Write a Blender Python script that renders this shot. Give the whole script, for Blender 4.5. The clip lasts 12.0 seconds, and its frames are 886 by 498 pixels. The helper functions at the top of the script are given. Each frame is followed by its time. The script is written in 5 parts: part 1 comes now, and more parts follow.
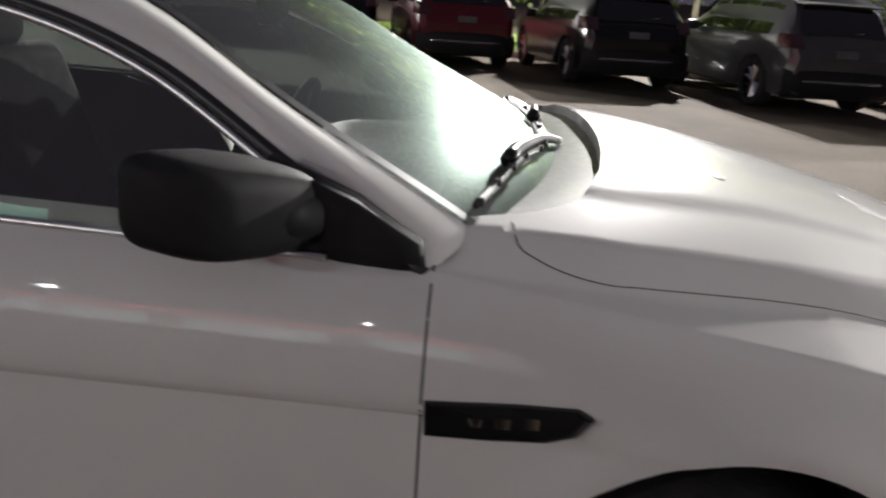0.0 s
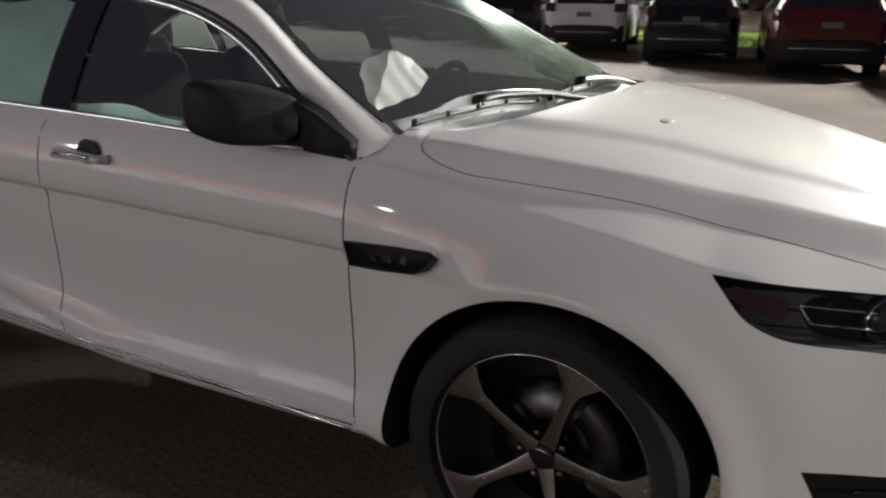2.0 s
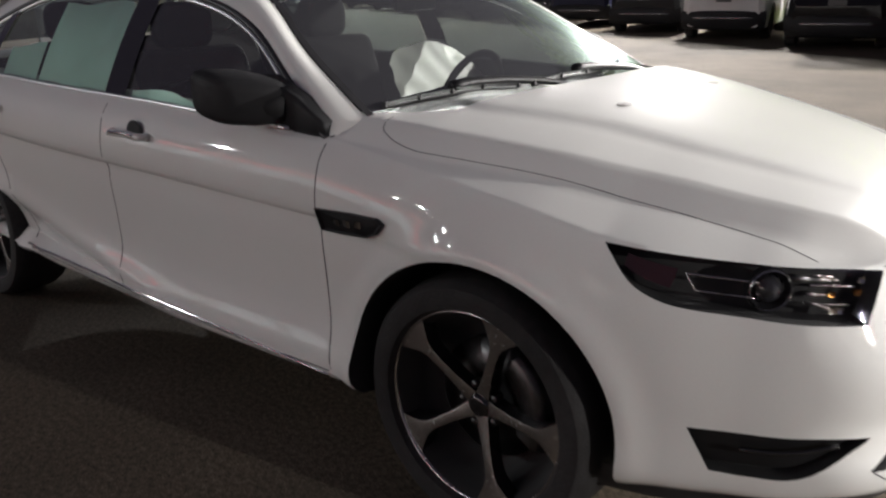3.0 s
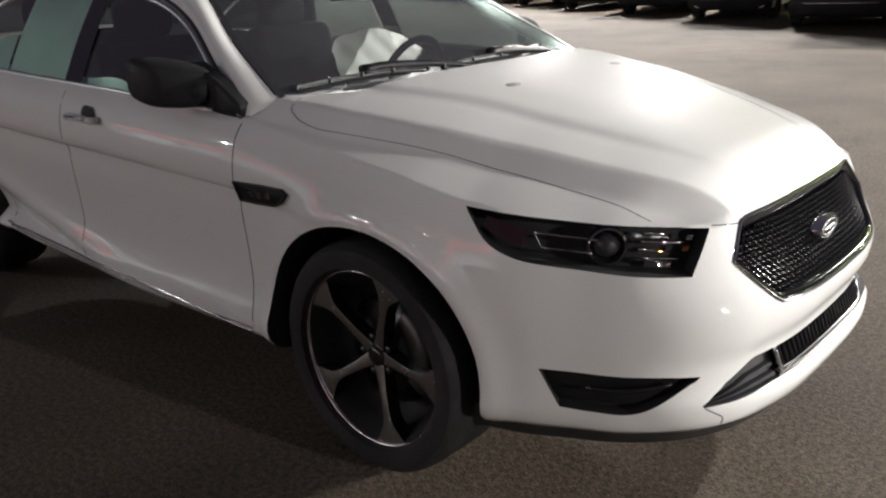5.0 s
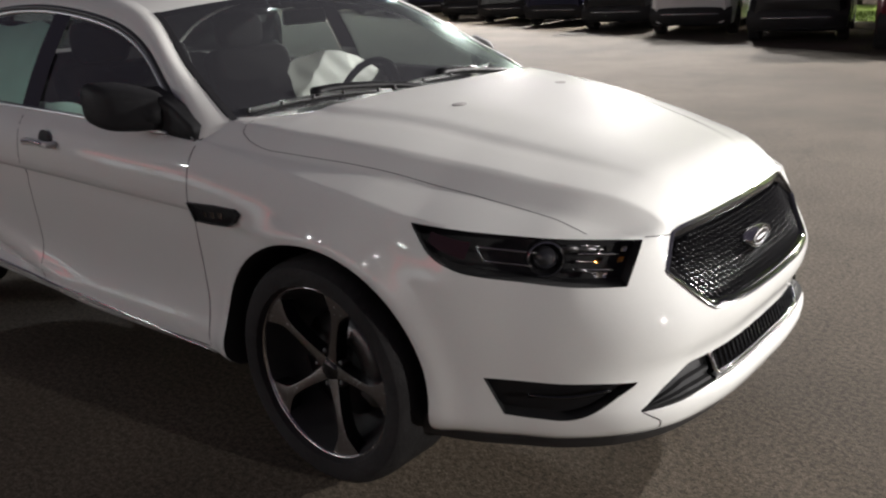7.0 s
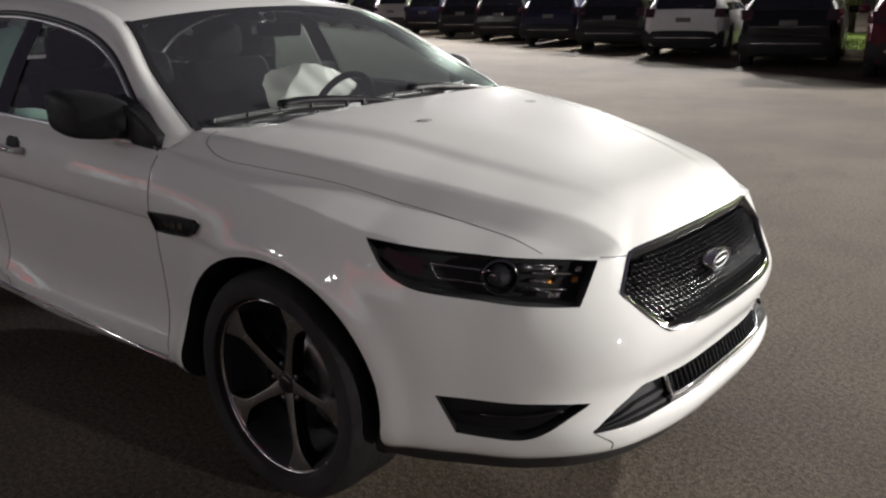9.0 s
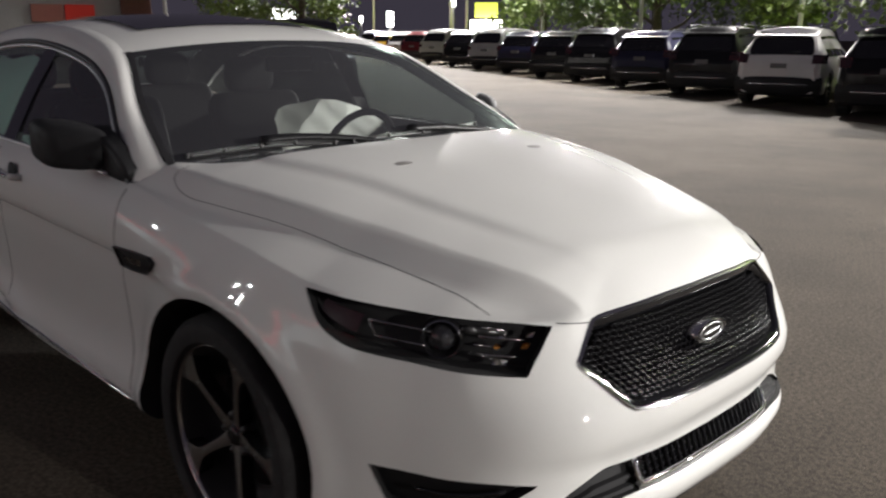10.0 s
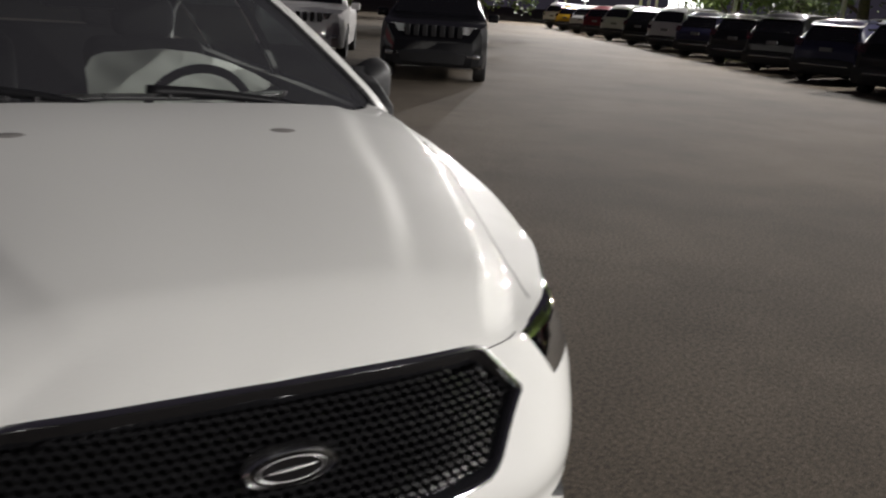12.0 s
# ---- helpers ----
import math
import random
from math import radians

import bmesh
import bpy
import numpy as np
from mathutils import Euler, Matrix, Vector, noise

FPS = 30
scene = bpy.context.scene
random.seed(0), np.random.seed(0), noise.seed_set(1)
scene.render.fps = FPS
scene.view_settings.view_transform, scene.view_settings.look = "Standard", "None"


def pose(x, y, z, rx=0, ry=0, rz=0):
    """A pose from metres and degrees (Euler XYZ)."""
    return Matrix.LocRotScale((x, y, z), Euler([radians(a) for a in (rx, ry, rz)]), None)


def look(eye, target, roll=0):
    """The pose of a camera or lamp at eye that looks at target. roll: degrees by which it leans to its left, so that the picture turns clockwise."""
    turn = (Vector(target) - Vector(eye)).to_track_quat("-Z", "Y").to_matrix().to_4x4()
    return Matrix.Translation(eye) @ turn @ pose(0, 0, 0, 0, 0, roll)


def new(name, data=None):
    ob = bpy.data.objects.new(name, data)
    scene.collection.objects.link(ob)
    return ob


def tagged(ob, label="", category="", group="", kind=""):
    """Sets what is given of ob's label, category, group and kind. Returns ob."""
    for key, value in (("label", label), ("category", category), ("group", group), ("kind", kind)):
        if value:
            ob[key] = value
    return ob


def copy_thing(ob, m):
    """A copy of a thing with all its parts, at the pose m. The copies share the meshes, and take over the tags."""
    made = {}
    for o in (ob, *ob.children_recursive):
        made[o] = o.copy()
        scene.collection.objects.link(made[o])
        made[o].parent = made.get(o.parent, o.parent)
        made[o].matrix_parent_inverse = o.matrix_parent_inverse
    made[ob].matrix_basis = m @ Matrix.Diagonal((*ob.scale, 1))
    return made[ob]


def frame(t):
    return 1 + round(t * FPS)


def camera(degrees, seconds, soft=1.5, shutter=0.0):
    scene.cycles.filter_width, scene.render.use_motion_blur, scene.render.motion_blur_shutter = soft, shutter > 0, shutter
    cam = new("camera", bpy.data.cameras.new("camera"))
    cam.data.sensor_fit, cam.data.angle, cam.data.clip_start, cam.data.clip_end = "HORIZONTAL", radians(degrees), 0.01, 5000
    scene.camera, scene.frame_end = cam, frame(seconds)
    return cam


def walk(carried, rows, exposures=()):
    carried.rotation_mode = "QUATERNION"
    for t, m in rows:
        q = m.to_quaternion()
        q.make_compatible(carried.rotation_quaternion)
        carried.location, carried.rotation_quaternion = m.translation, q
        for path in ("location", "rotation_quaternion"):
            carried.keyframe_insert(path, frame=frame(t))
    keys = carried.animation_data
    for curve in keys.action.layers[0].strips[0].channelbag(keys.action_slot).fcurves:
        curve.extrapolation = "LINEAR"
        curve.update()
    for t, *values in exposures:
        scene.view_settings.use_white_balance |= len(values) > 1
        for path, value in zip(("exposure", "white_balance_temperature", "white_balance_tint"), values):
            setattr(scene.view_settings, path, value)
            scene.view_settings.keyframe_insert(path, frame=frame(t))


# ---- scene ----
cam = camera(55.5, 12.0, soft=2.2, shutter=0.5)
PATH = [
    (0, (-0.435, -2.074, 1.404), (-0.52, -0.167, 0.805), 4.2),
    (0.5, (-0.125, -2.177, 1.397), (-0.453, -0.295, 0.804), 2.7),
    (1, (0.126, -2.263, 1.408), (-0.486, -0.464, 0.785), 1.3),
    (1.5, (0.374, -2.425, 1.379), (-0.458, -0.723, 0.737), 1.5),
    (2, (0.64, -2.471, 1.38), (-0.313, -0.815, 0.788), 0.5),
    (2.5, (0.939, -2.371, 1.39), (-0.201, -0.85, 0.77), -0.4),
    (3, (1.18, -2.401, 1.398), (-0.055, -0.952, 0.785), -1.0),
    (3.5, (1.385, -2.468, 1.409), (0.172, -1.037, 0.717), -0.3),
    (5.5, (1.621, -2.335, 1.417), (0.332, -0.942, 0.786), -2.5),
    (6, (1.63, -2.331, 1.421), (0.339, -0.939, 0.792), -2.6),
    (6.5, (1.676, -2.35, 1.423), (0.407, -0.929, 0.817), -2.4),
    (7, (1.721, -2.373, 1.435), (0.489, -0.921, 0.825), -2.5),
    (7.5, (1.746, -2.363, 1.43), (0.547, -0.887, 0.81), -2.0),
    (9.5, (1.845, -2.231, 1.431), (0.579, -0.783, 0.884), 0.1),
    (10, (1.926, -1.934, 1.424), (0.528, -0.591, 0.934), 0.3),
    (10.5, (1.881, -1.567, 1.371), (0.459, -0.269, 0.829), 1.0),
    (11, (1.941, -1.173, 1.328), (0.525, 0.136, 0.797), 1.6),
    (11.5, (2.051, -0.806, 1.396), (0.467, 0.287, 0.85), 2.7),
    (12, (1.989, -0.415, 1.384), (0.354, 0.588, 0.819), 4.0),
]
EXPOSURES = [(0.0, 0.41), (0.5, 0.14), (1.5, 0.42), (2.0, 0.5), (2.5, 0.52), (3.5, 0.53), (5.5, 0.28), (7.0, 0.23), (10.0, -0.1), (10.5, -0.25), (12.0, -1.0)]
walk(cam, [(t, look(eye, target, roll)) for t, eye, target, roll in PATH], EXPOSURES)

# ---- night sky and the lamps of the lot ----
world = bpy.data.worlds.new("night_sky")
scene.world = world
world.use_nodes = True
_bg = world.node_tree.nodes["Background"]
_bg.inputs[0].default_value = (0.043, 0.038, 0.053, 1)
_bg.inputs[1].default_value = 1.0


def lamp_light(x, y, z, watts, colour=(1.0, 0.957, 0.932), size=0.5, target=None, spread=180.0):
    data = bpy.data.lights.new("lot_lamp_light", "AREA")
    data.energy, data.color, data.shape, data.size = watts, colour, "DISK", size
    data.spread = radians(spread)
    ob = new("lot_lamp_light", data)
    ob.matrix_world = look((x, y, z), target or (x, y - 0.01, 0))
    return ob


# (x, y, height, watts): pole tops along the rows of parked cars
# the second post is unseen, added to brighten the lane and the nose
LAMP_POSTS = [(5.5, 25.0, 9.0, 8900.0), (17.0, 22.0, 9.0, 900.0), (-9.5, 23.8, 5.8, 3000.0), (-16.4, 25.8, 5.8, 3200.0), (-24.0, 29.3, 6.2, 4200.0), (-38.0, 37.0, 9.5, 15000.0), (-58.0, 47.0, 9.5, 30000.0)]
FRONT_POSTS = [(22.0, 17.0, 5.5, 1250.0), (28.0, 2.5, 5.0, 235.0)]
# unseen posts behind the camera, added as fill on the near side
NEAR_POSTS = [(-22.0, -17.0, 7.0, 700.0), (-12.0, -20.0, 7.0, 110.0), (-10.3, -20.0, 7.0, 110.0), (-2.5, -22.0, 7.0, 25.0)]
for _x, _y, _z, _w in LAMP_POSTS:
    lamp_light(_x - 0.2, _y - 0.7, _z - 0.16, _w, target=(_x * 0.6, _y - 15.0, 0))
# an unseen second head, added on the tallest post to light the trees behind it
lamp_light(5.5, 25.7, 8.84, 9000.0, target=(4.0, 36.0, 9.0))
for _x, _y, _z, _w in FRONT_POSTS:
    # unseen floodlights added to light the saloon's nose, beams narrowed to spare the row
    lamp_light(_x - 0.7, _y, _z - 0.16, _w, target=(-1.5, 0.8, 0.5), spread=70.0 if _y > 10 else 56.0)
for _x, _y, _z, _w in NEAR_POSTS:
    lamp_light(_x, _y + 0.7, _z - 0.16, _w, (0.93, 0.98, 1.0), 0.3, target=(_x * 0.6, _y + 15.0, 0))

# ---- materials ----
def mat(name, colour, rough=0.5, metal=0.0, coat=0.0, vary=0.0, scale=8.0, bump=0.0, bump_scale=60.0, spec=0.5, stain=0.0, stain_scale=1.2):
    m = bpy.data.materials.new(name)
    m.use_nodes = True
    nt = m.node_tree
    b = nt.nodes["Principled BSDF"]
    b.inputs["Base Color"].default_value = (*colour, 1)
    b.inputs["Roughness"].default_value = rough
    b.inputs["Metallic"].default_value = metal
    b.inputs["Coat Weight"].default_value = coat
    b.inputs["Coat Roughness"].default_value = 0.03
    b.inputs["Specular IOR Level"].default_value = spec
    tc = nt.nodes.new("ShaderNodeTexCoord")
    if vary or stain:
        n1 = nt.nodes.new("ShaderNodeTexNoise")
        n1.inputs["Scale"].default_value = scale
        n1.inputs["Detail"].default_value = 5
        n2 = nt.nodes.new("ShaderNodeTexNoise")
        n2.inputs["Scale"].default_value = stain_scale
        n2.inputs["Detail"].default_value = 3
        for n in (n1, n2):
            nt.links.new(tc.outputs["Object"], n.inputs["Vector"])
        r1 = nt.nodes.new("ShaderNodeMapRange")
        r1.inputs[1].default_value, r1.inputs[2].default_value = 0.3, 0.7
        r1.inputs[3].default_value, r1.inputs[4].default_value = 1 - vary, 1 + vary
        r2 = nt.nodes.new("ShaderNodeMapRange")
        r2.inputs[1].default_value, r2.inputs[2].default_value = 0.35, 0.65
        r2.inputs[3].default_value, r2.inputs[4].default_value = 1 - stain, 1 + stain
        nt.links.new(n1.outputs["Fac"], r1.inputs[0])
        nt.links.new(n2.outputs["Fac"], r2.inputs[0])
        mul = nt.nodes.new("ShaderNodeMath")
        mul.operation = "MULTIPLY"
        nt.links.new(r1.outputs[0], mul.inputs[0])
        nt.links.new(r2.outputs[0], mul.inputs[1])
        vm = nt.nodes.new("ShaderNodeVectorMath")
        vm.operation = "SCALE"
        vm.inputs[0].default_value = colour
        nt.links.new(mul.outputs[0], vm.inputs["Scale"])
        nt.links.new(vm.outputs[0], b.inputs["Base Color"])
        rr = nt.nodes.new("ShaderNodeMapRange")
        rr.inputs[1].default_value, rr.inputs[2].default_value = 0.3, 0.7
        rr.inputs[3].default_value, rr.inputs[4].default_value = max(0.02, rough * 0.85), min(1, rough * 1.15)
        nt.links.new(n1.outputs["Fac"], rr.inputs[0])
        nt.links.new(rr.outputs[0], b.inputs["Roughness"])
    if bump:
        n3 = nt.nodes.new("ShaderNodeTexNoise")
        n3.inputs["Scale"].default_value = bump_scale
        n3.inputs["Detail"].default_value = 6
        nt.links.new(tc.outputs["Object"], n3.inputs["Vector"])
        bp = nt.nodes.new("ShaderNodeBump")
        bp.inputs["Strength"].default_value = bump
        bp.inputs["Distance"].default_value = 0.01
        nt.links.new(n3.outputs["Fac"], bp.inputs["Height"])
        nt.links.new(bp.outputs[0], b.inputs["Normal"])
    return m


def glass(name, tint=(0.75, 0.85, 0.8), amount=0.75, rough=0.0, film=0.0, haze=0.0, ior=1.5):
    m = bpy.data.materials.new(name)
    m.use_nodes = True
    nt = m.node_tree
    out = nt.nodes["Material Output"]
    nt.nodes.remove(nt.nodes["Principled BSDF"])
    tr = nt.nodes.new("ShaderNodeBsdfTransparent")
    tr.inputs[0].default_value = (tint[0] * amount, tint[1] * amount, tint[2] * amount, 1)
    gl = nt.nodes.new("ShaderNodeBsdfGlossy")
    gl.inputs["Roughness"].default_value = rough
    fr = nt.nodes.new("ShaderNodeFresnel")
    fr.inputs["IOR"].default_value = ior
    mx = nt.nodes.new("ShaderNodeMixShader")
    # a small pale diffuse share scatters a little light
    df = nt.nodes.new("ShaderNodeBsdfDiffuse")
    df.inputs[0].default_value = (0.78, 0.77, 0.84, 1)
    mf = nt.nodes.new("ShaderNodeMixShader")
    mf.inputs[0].default_value = film
    nt.links.new(tr.outputs[0], mf.inputs[1])
    nt.links.new(df.outputs[0], mf.inputs[2])
    nt.links.new(fr.outputs[0], mx.inputs[0])
    nt.links.new(mf.outputs[0], mx.inputs[1])
    if haze:
        # a rough, green-tinted mirror share spreads the mirror image of the lamps
        hz = nt.nodes.new("ShaderNodeBsdfGlossy")
        hz.inputs["Roughness"].default_value = 0.32
        hz.inputs["Color"].default_value = (0.80, 1.0, 0.90, 1)
        mh = nt.nodes.new("ShaderNodeMixShader")
        mh.inputs[0].default_value = haze
        nt.links.new(gl.outputs[0], mh.inputs[1])
        nt.links.new(hz.outputs[0], mh.inputs[2])
        nt.links.new(mh.outputs[0], mx.inputs[2])
    else:
        nt.links.new(gl.outputs[0], mx.inputs[2])
    nt.links.new(mx.outputs[0], out.inputs[0])
    return m


def glow(name, colour, strength):
    m = bpy.data.materials.new(name)
    m.use_nodes = True
    b = m.node_tree.nodes["Principled BSDF"]
    b.inputs["Base Color"].default_value = (*colour, 1)
    b.inputs["Emission Color"].default_value = (*colour, 1)
    b.inputs["Emission Strength"].default_value = strength
    return m


PAINT = mat("white_pearl_paint", (0.72, 0.72, 0.69), 0.5, spec=0.12, coat=1.0, vary=0.02, scale=300, stain=0.012, stain_scale=1.5)
BLACK = mat("black_plastic", (0.022, 0.022, 0.023), 0.4, vary=0.2, scale=60)
GLOSS = mat("gloss_black_plastic", (0.008, 0.008, 0.009), 0.08, coat=0.6)
SATIN = mat("satin_black_plastic", (0.011, 0.011, 0.012), 0.36, vary=0.1, scale=20, spec=0.25)
LINING = mat("dark_lining", (0.02, 0.02, 0.02), 0.85, vary=0.3, scale=20)
CHROME = mat("chrome", (0.82, 0.82, 0.82), 0.07, metal=1.0, vary=0.03, scale=30)
MACHINED = mat("machined_alloy", (0.62, 0.60, 0.60), 0.24, metal=1.0, vary=0.06, scale=90)
POCKET = mat("black_wheel_enamel", (0.014, 0.014, 0.015), 0.25, coat=0.4)
RUBBER = mat("tyre_rubber", (0.024, 0.023, 0.023), 0.75, spec=0.25, vary=0.3, scale=40, bump=0.3, bump_scale=90, stain=0.2, stain_scale=6)
MATTE = mat("matte_black_plastic", (0.013, 0.013, 0.014), 0.62, spec=0.2, vary=0.15, scale=50)
STEEL = mat("brake_steel", (0.09, 0.088, 0.088), 0.35, metal=1.0, vary=0.15, scale=50)
WINDOW = glass("window_glass", (0.90, 0.96, 0.93), 0.93, film=0.06, ior=1.65)
SCREEN = glass("windscreen_glass", (0.90, 0.96, 0.93), 0.80, film=0.036, haze=0.24, ior=1.85)
# darkened panes for the far side and rear, to keep the cabin view dark
DIM_GLASS = glass("tinted_glass_pane", (0.85, 1.0, 0.95), 0.20, ior=1.01)
LENS_GLASS = glass("clear_lens", (1, 1, 1), 0.92, ior=1.2)
AMBER_CELL = mat("amber_cell", (0.55, 0.26, 0.06), 0.15, metal=0.9)
AMBER = mat("amber_reflector", (0.03, 0.008, 0.010), 0.25, coat=0.8)
LEATHER = mat("charcoal_leather", (0.009, 0.009, 0.009), 0.8, spec=0.02, vary=0.15, scale=30, bump=0.2, bump_scale=150)
STONE = mat("dark_grey_seat_leather", (0.007, 0.0068, 0.0068), 0.8, spec=0.02, vary=0.12, scale=30, bump=0.2, bump_scale=150)
DASH = mat("dashboard_vinyl", (0.03, 0.03, 0.03), 0.6, vary=0.2, scale=40, bump=0.2, bump_scale=300)


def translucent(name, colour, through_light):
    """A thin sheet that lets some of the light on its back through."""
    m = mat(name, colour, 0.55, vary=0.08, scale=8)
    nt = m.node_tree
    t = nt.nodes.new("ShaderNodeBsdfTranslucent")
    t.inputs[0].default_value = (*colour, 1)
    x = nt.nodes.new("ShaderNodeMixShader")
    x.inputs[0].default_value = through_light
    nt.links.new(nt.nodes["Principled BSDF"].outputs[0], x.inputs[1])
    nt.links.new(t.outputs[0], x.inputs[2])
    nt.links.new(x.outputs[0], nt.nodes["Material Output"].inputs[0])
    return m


# pale green light of the door glass, put into the colour of thin sheets
GLASS_LIGHT = translucent("pale_green_film", (0.70, 0.95, 0.87), 0.15)
TRIM = mat("satin_metal_trim", (0.75, 0.75, 0.75), 0.32, metal=1.0, vary=0.03, scale=30)
# ---- building helpers ----
def part(name, bm, material, parent=None, label="", smooth=True, angle=38.0):
    me = bpy.data.meshes.new(name)
    if smooth:
        for f in bm.faces:
            f.smooth = True
        for e in bm.edges:
            if len(e.link_faces) == 2 and e.calc_face_angle(0) > radians(angle):
                e.smooth = False
    bm.to_mesh(me)
    bm.free()
    for m in material if isinstance(material, (list, tuple)) else [material]:
        me.materials.append(m)
    ob = new(name, me)
    if parent:
        ob.parent = parent
    if label:
        ob["label"] = label
    return ob


def spline(pts, n):
    """n points spaced evenly along a smooth curve through pts."""
    p = np.array(pts, float)
    p = np.vstack([2 * p[0] - p[1], p, 2 * p[-1] - p[-2]])
    out = []
    for i in range(1, len(p) - 2):
        t = np.linspace(0, 1, 24, endpoint=False)[:, None]
        a, b, c, d = p[i - 1], p[i], p[i + 1], p[i + 2]
        out.append(0.5 * (2 * b + (c - a) * t + (2 * a - 5 * b + 4 * c - d) * t ** 2 + (3 * b - a - 3 * c + d) * t ** 3))
    q = np.vstack(out + [p[-2:-1]])
    s = np.r_[0, np.cumsum(np.linalg.norm(np.diff(q, axis=0), axis=1))]
    u = np.linspace(0, s[-1], n)
    return np.stack([np.interp(u, s, q[:, k]) for k in range(q.shape[1])], 1)


def grid(bm, rows, close_u=False):
    """Quads over a list of rows of points."""
    vs = [[bm.verts.new(p) for p in row] for row in rows]
    for a, b in zip(vs, vs[1:]):
        m = len(a)
        for j in range(m if close_u else m - 1):
            k = (j + 1) % m
            bm.faces.new((a[j], a[k], b[k], b[j]))
    return vs


def tube(bm, pts, r, sides=8, cap=True):
    pts = [Vector(p) for p in pts]
    rings = []
    up = Vector((0, 0, 1))
    for i, p in enumerate(pts):
        d = (pts[min(i + 1, len(pts) - 1)] - pts[max(i - 1, 0)]).normalized()
        if abs(d.dot(up)) > 0.95:
            up = Vector((1, 0, 0))
        a = d.cross(up).normalized()
        b = a.cross(d)
        rr = r[i] if isinstance(r, (list, tuple)) else r
        rings.append([p + a * math.cos(2 * math.pi * k / sides) * rr + b * math.sin(2 * math.pi * k / sides) * rr for k in range(sides)])
    vs = grid(bm, rings, True)
    if cap:
        bm.faces.new(vs[0][::-1])
        bm.faces.new(vs[-1])


def box(bm, lo, hi, bevel=0.0, seg=2, m=None):
    r = bmesh.ops.create_cube(bm, size=1)
    c = [(a + b) / 2 for a, b in zip(lo, hi)]
    d = [b - a for a, b in zip(lo, hi)]
    for v in r["verts"]:
        v.co = Vector((c[0] + v.co.x * d[0], c[1] + v.co.y * d[1], c[2] + v.co.z * d[2]))
    if bevel:
        es = list({e for v in r["verts"] for e in v.link_edges})
        vs = bmesh.ops.bevel(bm, geom=es, offset=bevel, segments=seg, affect="EDGES", profile=0.5)["verts"]
    else:
        vs = r["verts"]
    if m is not None:
        bmesh.ops.transform(bm, matrix=m, verts=[v for v in bm.verts if v.is_valid and v.tag is False])
        for v in bm.verts:
            v.tag = True


def lathe(bm, profile, centre, axis="y", n=64):
    """Turns (along axis, radius) pairs round an axis through centre."""
    rows = []
    for a, r in profile:
        ring = []
        for k in range(n):
            c, s = math.cos(2 * math.pi * k / n) * r, math.sin(2 * math.pi * k / n) * r
            ring.append((centre[0] + c, centre[1] + a, centre[2] + s) if axis == "y" else (centre[0] + a, centre[1] + c, centre[2] + s) if axis == "x" else (centre[0] + c, centre[1] + s, centre[2] + a))
        rows.append(ring)
    grid(bm, rows, True)


def mirrored(ob, name, parent):
    """The twin of a part on the other side of the car."""
    bm = bmesh.new()
    bm.from_mesh(ob.data)
    for v in bm.verts:
        v.co.y = -v.co.y
    bmesh.ops.reverse_faces(bm, faces=bm.faces)
    me = bpy.data.meshes.new(name)
    bm.to_mesh(me)
    bm.free()
    for m in ob.data.materials:
        me.materials.append(m)
    o = new(name, me)
    o.parent = parent
    if "label" in ob:
        o["label"] = ob["label"]
    return o


def thing(name, label, category, group="", at=(0, 0, 0), turn=0.0):
    ob = new(name)
    ob.matrix_world = pose(*at, 0, 0, turn)
    ob.empty_display_size = 0.1
    return tagged(ob, label, category, group)


# ---- the white saloon: front axle over the origin, nose towards +x ----
saloon = thing("sedan_car", "glossy white sport sedan with black mesh grille parked on asphalt", "car")

OUTLINE = [(0.970, 0.0), (0.966, 0.2), (0.948, 0.35), (0.908, 0.50), (0.83, 0.625), (0.715, 0.728), (0.60, 0.79), (0.475, 0.852), (0.32, 0.897),
           (0.1, 0.93), (-0.2, 0.953), (-0.5, 0.957), (-1.2, 0.962), (-2.0, 0.965), (-2.9, 0.958), (-3.4, 0.935), (-3.8, 0.86), (-4.05, 0.70), (-4.14, 0.4), (-4.16, 0.0)]
Q = np.array([0, .03, .06, .10, .14, .17, .20, .24, .28, .33, .38, .43, .48, .53, .58, .63, .67, .70, .715, .73, .76, .80, .84, .88, .92, .95, .975, 1.0])
NOSE = np.interp(Q, [0, .03, .10, .15, .18, .22, .36, .43, .50, .58, .66, .78, .90, 1], [.035, .012, -.002, .0, .016, .04, .036, .012, .0, .004, .022, .060, .089, .110])
CORNER = np.interp(Q, [0, .04, .12, .45, .6, .75, .9, 1], [.025, .004, .0, .0, .008, .022, .044, .068])
FENDER = np.interp(Q, [0, .05, .10, .2, .35, .5, .65, .78, .88, .95, 1], [.04, .01, .0, .006, .012, .006, .0, .004, .018, .036, .058])
DOOR = np.interp(Q, [0, .04, .08, .14, .22, .3, .45, .62, .695, .72, .78, .86, .92, .96, 1], [.055, .012, .0, .004, .024, .034, .030, .020, .024, .002, .0, .008, .022, .04, .066])


def blend_at(x, keys):
    return np.interp(-x, [-k for k, _ in keys], [v for _, v in keys])


def side_inset(x, y):
    """The profile of the body side, from sill to shoulder, at a place of the outline."""
    if x > 0.62:
        k = np.clip((y - 0.42) / 0.30, 0, 1)
        return NOSE * (1 - k) + CORNER * k
    if x > 0.1:
        k = (0.62 - x) / 0.52
        return CORNER * (1 - k) + FENDER * k
    if x > -0.55:
        k = (0.1 - x) / 0.65
        return FENDER * (1 - k) + DOOR * k
    if x > -2.6:
        return DOOR
    if x > -3.6:
        k = (-2.6 - x) / 1.0
        return DOOR * (1 - k) + CORNER * k
    return CORNER


